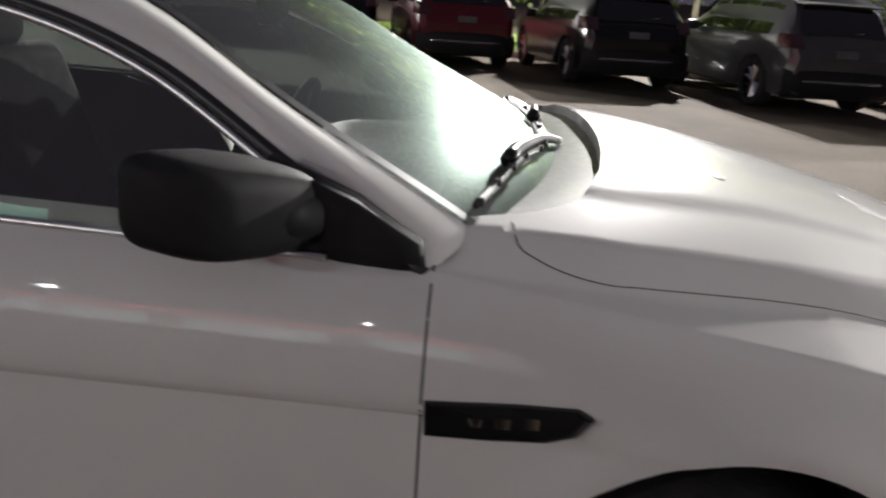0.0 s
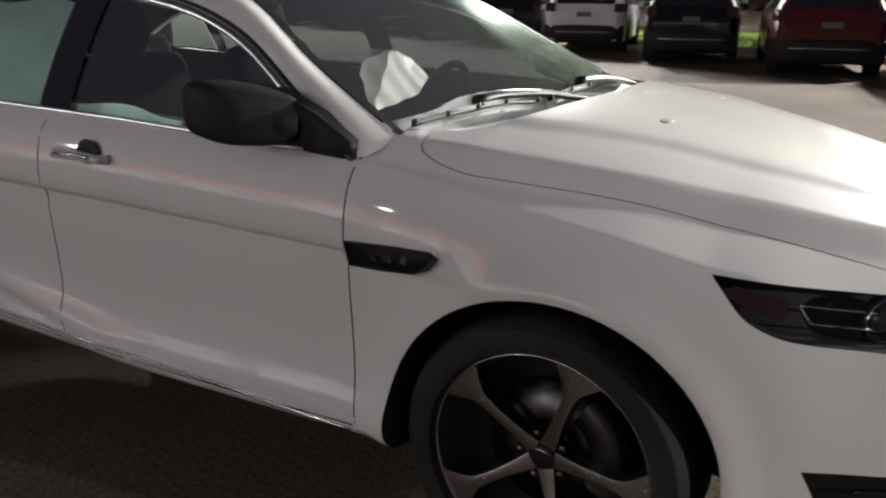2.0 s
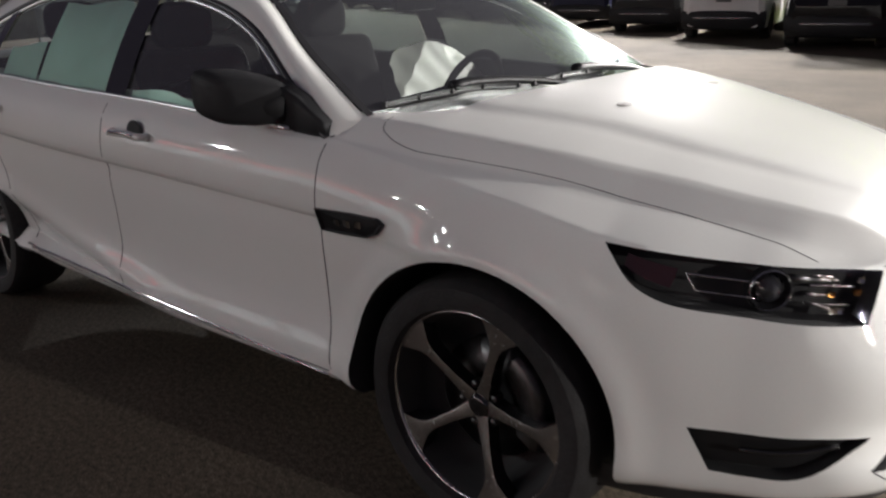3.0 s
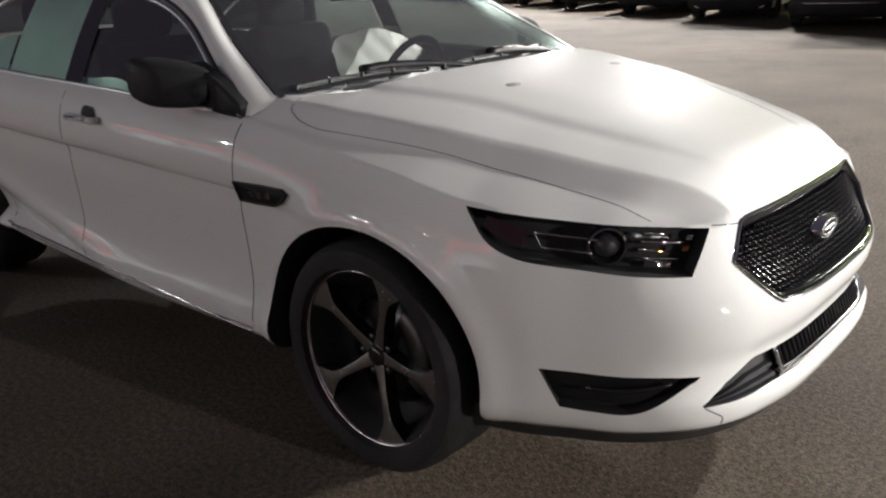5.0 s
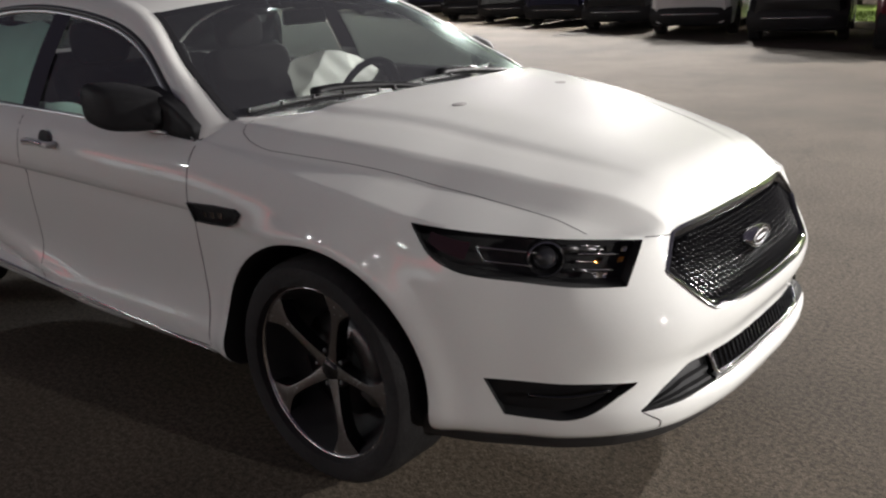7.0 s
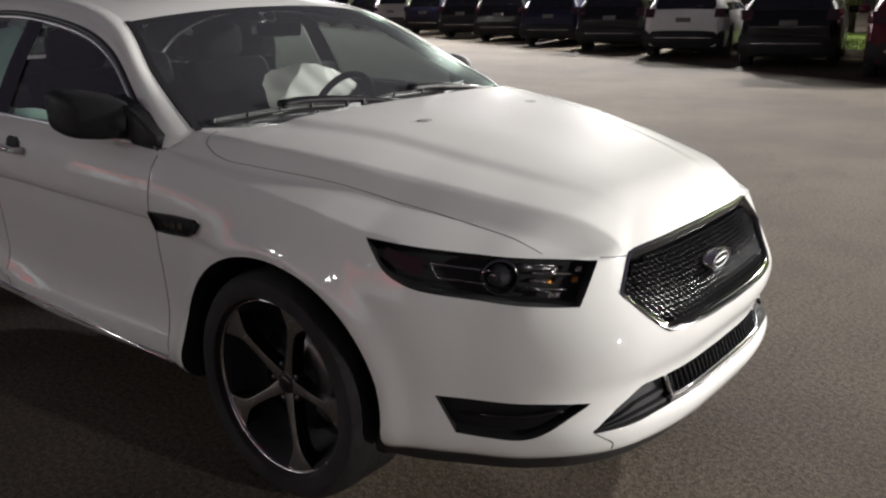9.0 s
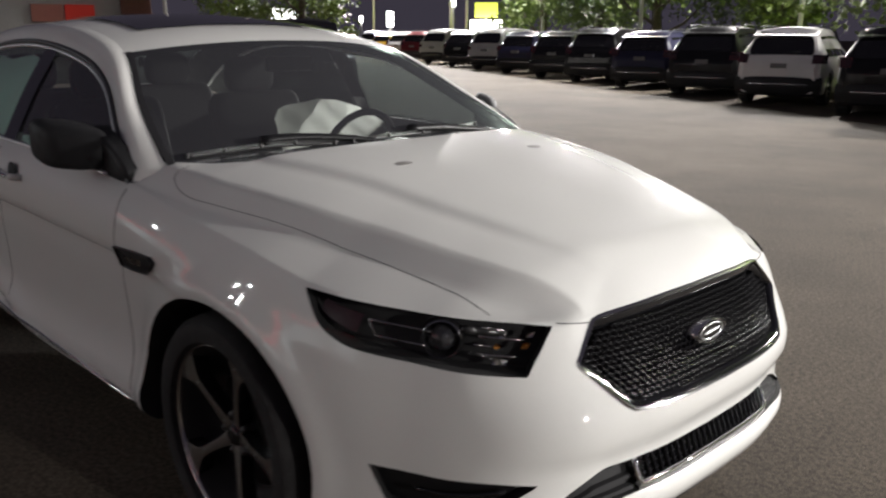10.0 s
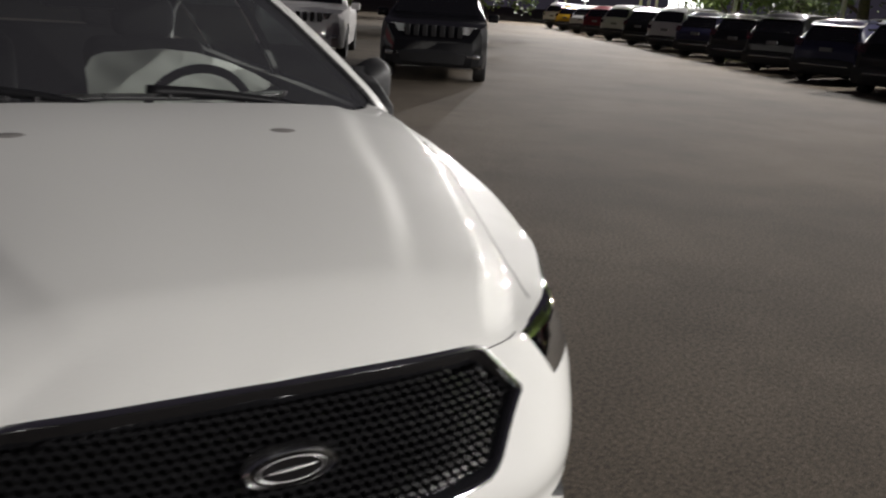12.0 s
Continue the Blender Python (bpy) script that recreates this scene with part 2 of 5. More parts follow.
SHOULDER = [(0.985, 0.80), (0.93, 0.785), (0.82, 0.785), (0.70, 0.797), (0.5, 0.823), (0.32, 0.850), (0.15, 0.890), (-0.1, 0.935), (-0.3, 0.968), (-0.5, 0.995), (-1.3, 1.02), (-2.0, 1.03), (-2.9, 1.06), (-3.5, 1.03), (-4.0, 0.98), (-4.16, 0.96)]
SILL = [(0.985, 0.278), (0.8, 0.285), (0.6, 0.286), (0.4, 0.282), (-0.4, 0.285), (-1.2, 0.27), (-2.2, 0.27), (-2.9, 0.30), (-3.6, 0.30), (-4.16, 0.33)]
SPINE = [(1.0, 0.73), (0.92, 0.772), (0.86, 0.802), (0.80, 0.836), (0.70, 0.872), (0.55, 0.912), (0.3, 0.968), (0.0, 1.024), (-0.25, 1.051), (-0.5, 1.054), (-3.0, 1.08), (-3.5, 1.09), (-4.1, 1.03)]


SPINE_LINE = spline(SPINE, 240)


def spine_z(x):
    return np.interp(-x, -SPINE_LINE[:, 0], SPINE_LINE[:, 1])


def smooth(a, b, x):
    t = np.clip((x - a) / (b - a), 0, 1)
    return t * t * (3 - 2 * t)


def fold_y(x):
    return np.interp(x, [-0.45, -0.19, 0.03, 0.2, 0.36, 0.52, 0.65, 0.77, 0.87], [0.80, 0.768, 0.714, 0.662, 0.606, 0.552, 0.498, 0.427, 0.385])


def body_rows():
    o = spline(OUTLINE, 600)
    s = np.r_[0, np.cumsum(np.linalg.norm(np.diff(o, axis=0), axis=1))]
    keep, last = [0], 0.0
    for i in range(1, 599):
        step = 0.016 if o[i, 0] > -0.62 else 0.045
        if s[i] - last >= step:
            keep.append(i)
            last = s[i]
    keep.append(599)
    rows = []
    for i in keep:
        x, y = o[i]
        t = o[min(i + 1, 599)] - o[max(i - 1, 0)]
        n = np.array([t[1], -t[0]])
        n = n / np.linalg.norm(n)
        if n @ np.array([x + 1.6, y]) < 0:
            n = -n
        if i == 0 or i == 599:
            n = np.array([1.0 if i == 0 else -1.0, 0.0])
        zs, zb = blend_at(x, SHOULDER), blend_at(x, SILL)
        ins = side_inset(x, y)
        z = zb + (zs - zb) * Q
        # lower crease climbing to the rear wheel; the panel tucks under below it
        if -3.0 < x < -1.25:
            zc = np.interp(-x, [1.25, 1.45, 1.65, 2.1, 2.5, 3.0], [0.345, 0.375, 0.41, 0.48, 0.57, 0.66])
            ins = ins + 0.55 * np.maximum(zc - z, 0) * smooth(-1.25, -1.6, x) * (0.25 + 0.75 * smooth(0.348, 0.374, z)) - 0.014 * np.exp(-((z - zc) / 0.05) ** 2) * smooth(-1.25, -1.6, x)
        for cx in (0.0, -2.868):
            r = np.hypot(x - cx, z - 0.365)
            ins = ins - 0.016 * np.exp(-((r - 0.40) / 0.045) ** 2) * (abs(x - cx) < 0.6)
        row = [(x - n[0] * d, -(y - n[1] * d) if 0 < i < 599 else 0.0, zz) for d, zz in zip(ins, z)]
        ex, ey = x - n[0] * ins[-1], (y - n[1] * ins[-1]) if 0 < i < 599 else 0.0
        if x > 0.1:
            k = (s[i] / s[np.argmin(abs(o[:, 0] - 0.1) + (o[:, 1] < 0.5) * 9)]) ** 1.15
            xc = 0.845 + (0.1 - 0.845) * min(k, 1)
        elif x < -3.5:
            k = (s[i] - s[np.argmin(abs(o[:, 0] + 3.5) + (o[:, 1] < 0.5) * 9)]) / (s[-1] - s[np.argmin(abs(o[:, 0] + 3.5) + (o[:, 1] < 0.5) * 9)])
            xc = -3.5 - 0.6 * k
        else:
            xc = x
        ze = spine_z(ex)
        top = []
        # one line of points lies along the outer fold of the hood
        rf = 0.8
        for _ in range(12):
            rf = float(np.clip(fold_y(xc + (ex - xc) * rf) / max(ey, 0.05), 0.45, 0.94))
        for r in np.r_[np.linspace(1, rf, 15)[1:], np.linspace(rf, 0, 36)[1:]]:
            px, py = xc + (ex - xc) * r, ey * r
            pz = spine_z(px) + (zs - ze) * r ** 3.1
            if px > -0.5:
                yc = np.interp(px, [-0.2, 0.1, 0.34, 0.52, 0.73], [0.56, 0.46, 0.41, 0.35, 0.265])
                yo = fold_y(px)
                fade = 1 - smooth(0.45, 0.86, px)
                pz += 0.009 * fade * (1 - smooth(yc - 0.01, yc + 0.055, py))
                tt = np.clip((py - yo) / 0.075, 0, 1)
                pz += 0.0374 * (1 - smooth(0.68, 0.88, px)) * (1 - tt)
                # the outer facet stays folded down as far as the grille's corner
                pz -= 0.011 * smooth(0.60, 0.74, px) * (1 - smooth(0.83, 0.88, px)) * min(max(py - yo, 0) / 0.05, 1) * smooth(0.0, 0.14, 1 - r)
            top.append((px, -py, pz))
        bottom = [(x - n[0] * 0.16, -(y - n[1] * 0.16) if 0 < i < 599 else 0.0, zb - 0.02), (xc, 0.0, zb - 0.02)]
        rows.append(bottom[::-1] + row + top)
    return rows


_bm = bmesh.new()
grid(_bm, body_rows())
bmesh.ops.remove_doubles(_bm, verts=_bm.verts, dist=0.0004)
bmesh.ops.holes_fill(_bm, edges=[e for e in _bm.edges if e.is_boundary], sides=0)
bmesh.ops.recalc_face_normals(_bm, faces=_bm.faces)
from mathutils.bvhtree import BVHTree
SKIN = BVHTree.FromBMesh(_bm)
_me = bpy.data.meshes.new("half_body")
_bm.to_mesh(_me)
_me.materials.append(PAINT)
_me.materials.append(LINING)
_bm.free()
half_body = new("half_body", _me)


def onto(p, d, lift=0.0):
    """The place where the way d meets the skin from outside, lifted off it."""
    d = Vector(d).normalized()
    hit, n, _, _ = SKIN.ray_cast(Vector(p) - d * 1.5, d, 4.0)
    if hit is None:
        hit, n, _, _ = SKIN.find_nearest(Vector(p))
    return hit - d * lift, n


def patch_points(d, top, bottom, nu, nv, lift):
    """Rows of skin points between two border curves; curves are (u, z), u across the way d."""
    d = Vector(d).normalized()
    side = Vector((-d.y, d.x, 0))
    t, b = spline(top, nu), spline(bottom, nu)
    rows = []
    for k in range(nv + 1):
        w = k / nv
        rows.append([onto(side * (t[i][0] * (1 - w) + b[i][0] * w) + Vector((0, 0, t[i][1] * (1 - w) + b[i][1] * w)), d, lift)[0] for i in range(nu)])
    return rows


def prism(d, top, bottom, depth, nu=26, out=0.25):
    """A closed cutter that sinks depth into the skin behind an outline."""
    d = Vector(d).normalized()
    rows = patch_points(d, top, bottom, nu, 8, 0)
    bm = bmesh.new()
    front = grid(bm, [[p - d * out for p in r] for r in rows])
    back = grid(bm, [[p + d * depth for p in r] for r in rows])
    ring = lambda g: g[0] + [r[-1] for r in g[1:]] + g[-1][-2::-1] + [r[0] for r in g[-2:0:-1]]
    a, b = ring(front), ring(back)
    for i in range(len(a)):
        j = (i + 1) % len(a)
        bm.faces.new((a[i], a[j], b[j], b[i]))
    for v in bm.verts:
        if v.co.y > -0.004:
            v.co.y = 0.03
    bmesh.ops.remove_doubles(bm, verts=bm.verts, dist=0.0003)
    bmesh.ops.recalc_face_normals(bm, faces=bm.faces)
    return bm


def groove(points, width=0.0046, depth=0.014):
    """A thin closed blade along skin points with normals."""
    bm = bmesh.new()
    rows = []
    for i, (p, n) in enumerate(points):
        a = points[min(i + 1, len(points) - 1)][0] - points[max(i - 1, 0)][0]
        s = a.cross(n).normalized() * width / 2
        rows.append([p + s + n * 0.012, p - s + n * 0.012, p - s - n * depth, p + s - n * depth])
    vs = grid(bm, rows, True)
    bm.faces.new(vs[0])
    bm.faces.new(vs[-1])
    bmesh.ops.recalc_face_normals(bm, faces=bm.faces)
    return bm


def area_of(me):
    n = len(me.polygons)
    a = np.zeros(n)
    me.polygons.foreach_get("area", a)
    return float(a.sum())


def cut(bm):
    """Takes a closed cutter out of the half body; a cut that would spoil the body is tried with the other solver."""
    me = bpy.data.meshes.new("cutter")
    bm.to_mesh(me)
    bm.free()
    me.materials.append(LINING)
    ob = new("cutter", me)
    before = area_of(half_body.data)
    for solver in ("EXACT", "FAST"):
        m = half_body.modifiers.new("cut", "BOOLEAN")
        m.object, m.operation, m.solver = ob, "DIFFERENCE", solver
        if solver == "EXACT":
            m.material_mode = "TRANSFER"
        got = bpy.data.meshes.new_from_object(half_body.evaluated_get(bpy.context.evaluated_depsgraph_get()))
        half_body.modifiers.remove(m)
        if area_of(got) > 0.93 * before - 1.2 and len(got.polygons) > 5000:
            half_body.data = got
            break
    bpy.data.objects.remove(ob)


# outlines of openings as (across, height)
D_LIGHT = (-0.64, 0.768, 0)
D_FRONT = (-1, 0, 0)


def across(d, x, y):
    d = Vector(d).normalized()
    return -d.y * x + d.x * y


def uz(d, pts):
    return [(across(d, x, y), z) for x, y, z in pts]


LIGHT_TOP = uz(D_LIGHT, [(0.309, -0.832, 0.844), (0.462, -0.742, 0.825), (0.583, -0.664, 0.812), (0.676, -0.598, 0.803), (0.780, -0.485, 0.789)])
LIGHT_LOW = uz(D_LIGHT, [(0.315, -0.832, 0.832), (0.376, -0.845, 0.770), (0.437, -0.831, 0.737), (0.504, -0.801, 0.722), (0.628, -0.732, 0.708), (0.721, -0.67, 0.698), (0.796, -0.585, 0.690)])
FOG_TOP = uz(D_LIGHT, [(0.525, -0.827, 0.459), (0.649, -0.766, 0.456), (0.765, -0.683, 0.450), (0.838, -0.587, 0.438)])
FOG_LOW = uz(D_LIGHT, [(0.573, -0.804, 0.359), (0.648, -0.766, 0.353), (0.745, -0.705, 0.357), (0.832, -0.593, 0.430)])
GRILLE_TOP = [(0.0, 0.801), (0.2, 0.799), (0.372, 0.792), (0.402, 0.781), (0.472, 0.708)]
GRILLE_LOW = [(0.0, 0.576), (0.2, 0.579), (0.345, 0.586), (0.385, 0.603), (0.472, 0.700)]
INTAKE_TOP = [(0.0, 0.436), (0.2, 0.438), (0.35, 0.440), (0.445, 0.433), (0.593, 0.364)]
INTAKE_LOW = [(0.0, 0.366), (0.2, 0.366), (0.35, 0.366), (0.48, 0.360), (0.593, 0.358)]


_b = bmesh.new()
for _cx in (0.0, -2.868):
    r = bmesh.ops.create_cone(_b, cap_ends=True, segments=72, radius1=0.392, radius2=0.392, depth=0.40)
    for v in r["verts"]:
        v.co = Vector((_cx + v.co.x, -0.80 + v.co.z, 0.365 + v.co.y))
bmesh.ops.recalc_face_normals(_b, faces=_b.faces)
cut(_b)
cut(prism(D_LIGHT, LIGHT_TOP, LIGHT_LOW, 0.075, 34))
cut(prism(D_LIGHT, FOG_TOP, FOG_LOW, 0.05, 26))
cut(prism(D_FRONT, [(u if u else 0.001, z) for u, z in GRILLE_TOP], [(u if u else 0.001, z) for u, z in GRILLE_LOW], 0.05, 30))
cut(prism(D_FRONT, [(u if u else 0.001, z) for u, z in INTAKE_TOP], [(u if u else 0.001, z) for u, z in INTAKE_LOW], 0.06, 30))
_b = bmesh.new()
box(_b, (-3.05, -0.80, 0.40), (-0.52, 0.2, 1.4))
cut(_b)



def hood_edge(y):
    """How far back the hood reaches at a distance from the middle."""
    return np.interp(abs(y), [0, 0.12, 0.30, 0.45, 0.55, 0.63, 0.70, 0.775], [-0.182, -0.184, -0.196, -0.215, -0.238, -0.272, -0.34, -0.475])


_b = bmesh.new()
_ys = list(np.linspace(-0.03, 0.775, 40))
_loop = [(hood_edge(max(y, 0)), -y) for y in _ys] + [(-0.60, -0.775), (-0.60, 0.03)]
_lo, _hi = [_b.verts.new((x, y, 1.0)) for x, y in _loop], [_b.verts.new((x, y, 1.3)) for x, y in _loop]
_b.faces.new(_lo[::-1])
_b.faces.new(_hi)
for _i in range(len(_loop)):
    _j = (_i + 1) % len(_loop)
    _b.faces.new((_lo[_i], _lo[_j], _hi[_j], _hi[_i]))
bmesh.ops.recalc_face_normals(_b, faces=_b.faces)
cut(_b)


def side_line(pts, n):
    return [onto((x, -1.2, z), (0, 1, 0)) for x, z in spline(pts, n)]


def top_line(pts, n):
    return [onto((x, -y, 1.6), (0, 0, -1)) for x, y in spline(pts, n)]


FRONT_GAP = side_line([(-0.500, 1.05), (-0.501, 0.9), (-0.501, 0.7), (-0.498, 0.5), (-0.48, 0.345)], 40)
MID_GAP = side_line([(-1.60, 1.08), (-1.60, 0.8), (-1.60, 0.5), (-1.58, 0.345)], 30)
REAR_GAP = side_line([(-2.66, 1.09), (-2.62, 0.9), (-2.50, 0.70), (-2.42, 0.5), (-2.38, 0.345)], 30)
cut(groove(side_line([(-0.49, 0.335), (-1.2, 0.325), (-2.38, 0.335)], 60)))
HOOD_GAP = top_line([(-0.385, 0.76), (-0.375, 0.81), (-0.345, 0.826), (-0.30, 0.836), (-0.235, 0.836), (-0.157, 0.820), (0.0, 0.779), (0.205, 0.722), (0.347, 0.682), (0.50, 0.637), (0.60, 0.611), (0.69, 0.597)], 90)
NOSE_GAP = [onto((1.5, -y, z), (-1, 0, 0)) for y, z in spline([(0.490, 0.792), (0.45, 0.788), (0.404, 0.7815)], 10)]
LIP_GAP = [onto((1.5, -y, z), (-1, 0, 0)) for y, z in spline([(0.590, 0.357), (0.568, 0.340), (0.545, 0.322), (0.54, 0.300)], 14)]

CARVED = half_body.data
bpy.data.objects.remove(half_body)


def inside(x, y, poly):
    r = False
    for (x0, y0), (x1, y1) in zip(poly, poly[1:] + poly[:1]):
        if (y0 > y) != (y1 > y) and x < (x1 - x0) * (y - y0) / (y1 - y0) + x0:
            r = not r
    return r


HOOD = [(-0.6, 0.0), (-0.40, 0.78), (-0.375, 0.81), (-0.345, 0.826), (-0.30, 0.836), (-0.235, 0.836), (-0.157, 0.820), (0.0, 0.779), (0.205, 0.722), (0.347, 0.682), (0.50, 0.637), (0.60, 0.611), (0.69, 0.597), (0.78, 0.49), (0.83, 0.39), (0.85, 0.2), (0.862, 0.0)]


def panel_of(c, n):
    x, y, z = c.x, -c.y, c.z
    if abs(n.z) > 0.25 and z > 0.77 and inside(x, y, HOOD):
        return "hood"
    if x > 0.225 + 0.09 * (z - 0.69) / 0.14:
        return "front_bumper"
    if z < 0.335 and -2.45 < x < -0.42:
        return "sill"
    if x > -0.500:
        return "front_fender"
    if x > -1.60:
        return "front_door"
    if x > -2.38 - 0.28 * smooth(0.45, 1.05, z):
        return "rear_door"
    if x < -3.3 and z > 0.78:
        return "boot_lid"
    return "rear_quarter"


def split_panels():
    src = bmesh.new()
    src.from_mesh(CARVED)
    bmesh.ops.delete(src, geom=[f for f in src.faces if abs(f.normal.y) > 0.99 and abs(f.calc_center_median().y) < 0.002], context="FACES_ONLY")
    # faces that lie off the outer skin are the dark insides of cuts
    src.faces.index_update()
    wall = {f.index: 0 if SKIN.find_nearest(f.calc_center_median())[3] < 0.004 else 1 for f in src.faces}
    groups = {}
    for f in src.faces:
        groups.setdefault(panel_of(f.calc_center_median(), f.normal), []).append(f)
    for e in src.edges:
        if len(e.link_faces) == 2 and e.calc_face_angle(0) > radians(40):
            e.smooth = False
    both = ("hood", "front_bumper", "boot_lid")
    for name, faces in groups.items():
        for sign in ((1,) if name in both else (1, -1)):
            bm = bmesh.new()
            for mirror in ((1, -1) if name in both else (sign,)):
                ids = {}
                for f in faces:
                    vs = []
                    for v in f.verts:
                        if v.index not in ids:
                            ids[v.index] = bm.verts.new((v.co.x, v.co.y * mirror, v.co.z))
                        vs.append(ids[v.index])
                    try:
                        g = bm.faces.new(vs if mirror == 1 else vs[::-1])
                    except ValueError:
                        continue
                    g.material_index, g.smooth = wall[f.index], True
            bmesh.ops.remove_doubles(bm, verts=bm.verts, dist=0.0002)
            for e in bm.edges:
                if len(e.link_faces) == 2 and (e.calc_face_angle(0) > radians(40) or e.link_faces[0].material_index != e.link_faces[1].material_index):
                    e.smooth = False
            me = bpy.data.meshes.new(name)
            bm.to_mesh(me)
            bm.free()
            me.materials.append(PAINT)
            me.materials.append(LINING)
            ob = new(name, me)
            ob.parent = saloon
    src.free()


split_panels()


def gap_strip(points, width):
    """A dark strip laid on the skin, painting in the shade of a panel gap."""
    bm = bmesh.new()
    rows = []
    for i, (p, n) in enumerate(points):
        a = points[min(i + 1, len(points) - 1)][0] - points[max(i - 1, 0)][0]
        s = a.cross(n).normalized() * width / 2
        rows.append([p + s - n * 0.001, p + s * 0.8 + n * 0.0007, p - s * 0.8 + n * 0.0007, p - s - n * 0.001])
    grid(bm, rows)
    ob = part("panel_gap", bm, LINING, saloon)
    mirrored(ob, "panel_gap", saloon)


for _g, _w in ((FRONT_GAP, 0.0042), (MID_GAP, 0.0042), (REAR_GAP, 0.0042), (HOOD_GAP, 0.0020), (LIP_GAP, 0.003), (NOSE_GAP, 0.003)):
    gap_strip(_g, _w)

# greenhouse: rails, glass, roof
RAIL_OUT = [(-0.38, 0.83, 0.87), (-0.52, 0.884, 1.0), (-0.74, 0.812, 1.128), (-1.00, 0.730, 1.270), (-1.30, 0.69, 1.352), (-1.8, 0.67, 1.40), (-2.3, 0.68, 1.375), (-2.75, 0.72, 1.27), (-3.05, 0.77, 1.14), (-3.2, 0.80, 1.07)]
RAIL_IN = [(-0.33, 0.755, 0.925), (-0.44, 0.80, 1.035), (-0.75, 0.735, 1.195), (-1.06, 0.630, 1.357), (-1.4, 0.585, 1.434), (-1.8, 0.585, 1.468), (-2.3, 0.59, 1.45), (-2.75, 0.61, 1.37), (-3.1, 0.65, 1.24), (-3.45, 0.72, 1.09)]
N_RAIL = 60
rail_out, rail_in = spline(RAIL_OUT, N_RAIL), spline(RAIL_IN, N_RAIL)


def rail_at(x):
    return np.array([np.interp(-x, -rail_in[:, 0], rail_in[:, k]) for k in range(3)])


def cross_row(p, bow, crown, n=28, shrink=1.0):
    return [(p[0] + bow * (1 - v * v), p[1] * v * shrink, p[2] + crown * (1 - abs(v) ** 2.2)) for v in np.linspace(-1, 1, n)]


_bm = bmesh.new()
rows = []
for w in np.linspace(0, 1, 9):
    bulge = 0.018 * math.sin(math.pi * w)
    rows.append([(a[0] * (1 - w) + b[0] * w, -(a[1] * (1 - w) + b[1] * w) - bulge * 0.8 * min(1, i / 9), a[2] * (1 - w) + b[2] * w + bulge * min(1, i / 9)) for i, (a, b) in enumerate(zip(rail_out, rail_in))])
grid(_bm, rows)
bmesh.ops.recalc_face_normals(_bm, faces=_bm.faces)
_r = part("roof_rail", _bm, PAINT, saloon)
_bm = bmesh.new()
grid(_bm, [[(p[0], p[1] + 0.016, p[2] - 0.016) for p in r[22:]] for r in rows])
_l = part("rail_trim", _bm, LINING, saloon, "dark inner roof trim")
mirrored(_l, "rail_trim", saloon)
mirrored(_r, "roof_rail", saloon)

_bm = bmesh.new()
rows = []
for k, x in enumerate(np.linspace(-0.44, -1.07, 26)):
    w = k / 25
    rows.append(cross_row(rail_at(x), 0.17 * (1 - w) + 0.10 * w, 0.015 * (1 - w) + 0.045 * w, 36, 0.995))
grid(_bm, rows)
windscreen = part("windscreen", _bm, SCREEN, saloon, "clear laminated windscreen")
for side in (-1, 1):
        _bm = bmesh.new()
        rr = []
        for k, x in enumerate(np.linspace(-0.44, -1.07, 26)):
            w = k / 25
            p = rail_at(x)
            row = []
            for v in np.linspace(0.972, 0.997, 4):
                bow, crown = 0.17 * (1 - w) + 0.10 * w, 0.015 * (1 - w) + 0.045 * w
                row.append((p[0] + bow * (1 - v * v) + 0.003, p[1] * v * side, p[2] + crown * (1 - v ** 2.2) + 0.003))
            rr.append(row)
        grid(_bm, rr)
        part("frit_band", _bm, BLACK, windscreen, "black ceramic border")

_bm = bmesh.new()
rows = []
for k, x in enumerate(np.linspace(-1.07, -2.70, 40)):
    w = k / 39
    rows.append(cross_row(rail_at(x), 0.10 * (1 - w) - 0.06 * w, 0.045, 30))
grid(_bm, rows)
roof = part("roof", _bm, PAINT, saloon)
_bm = bmesh.new()
grid(_bm, [[(p[0], p[1], p[2] - 0.02) for p in r] for r in rows])
part("headliner", _bm, LINING, saloon, "dark cloth headliner")
_bm = bmesh.new()
rows = []
for x in np.linspace(-1.30, -1.95, 16):
    p = rail_at(x)
    w = (-1.07 - x) / 1.63
    rows.append([(p[0] + (0.10 * (1 - w) - 0.06 * w) * (1 - v * v), p[1] * v, p[2] + 0.045 * (1 - abs(v) ** 2.2) + 0.006) for v in np.linspace(-0.80, 0.80, 20)])
grid(_bm, rows)
part("sunroof", _bm, GLOSS, roof, "dark glass sunroof panel")
_bm = bmesh.new()
rows = []
for k, x in enumerate(np.linspace(-2.70, -3.42, 16)):
    w = k / 15
    rows.append(cross_row(rail_at(x), -0.06 - 0.10 * w, 0.045 * (1 - w) + 0.02 * w, 26))
grid(_bm, rows)
part("rear_window", _bm, DIM_GLASS, saloon)


def belt(x):
    return np.array([x, 0.888, np.interp(-x, [0.5, 1.3, 2.0, 2.9, 3.2], [0.996, 1.021, 1.031, 1.058, 1.055])])


def side_glass(x0, x1, name, parent):
    bm = bmesh.new()
    rows = []
    for x in np.linspace(x0, x1, 30):
        top = np.array([np.interp(-x, -rail_out[:, 0], rail_out[:, k]) for k in range(3)])
        b = belt(x)
        rows.append([tuple((b * (1 - w) + top * w) * np.array([1, -1, 1]) + np.array([0, -0.012 * math.sin(math.pi * w) + 0.012, 0])) for w in np.linspace(0.0, 1.0, 8)])
    grid(bm, rows)
    return part(name, bm, WINDOW, parent)


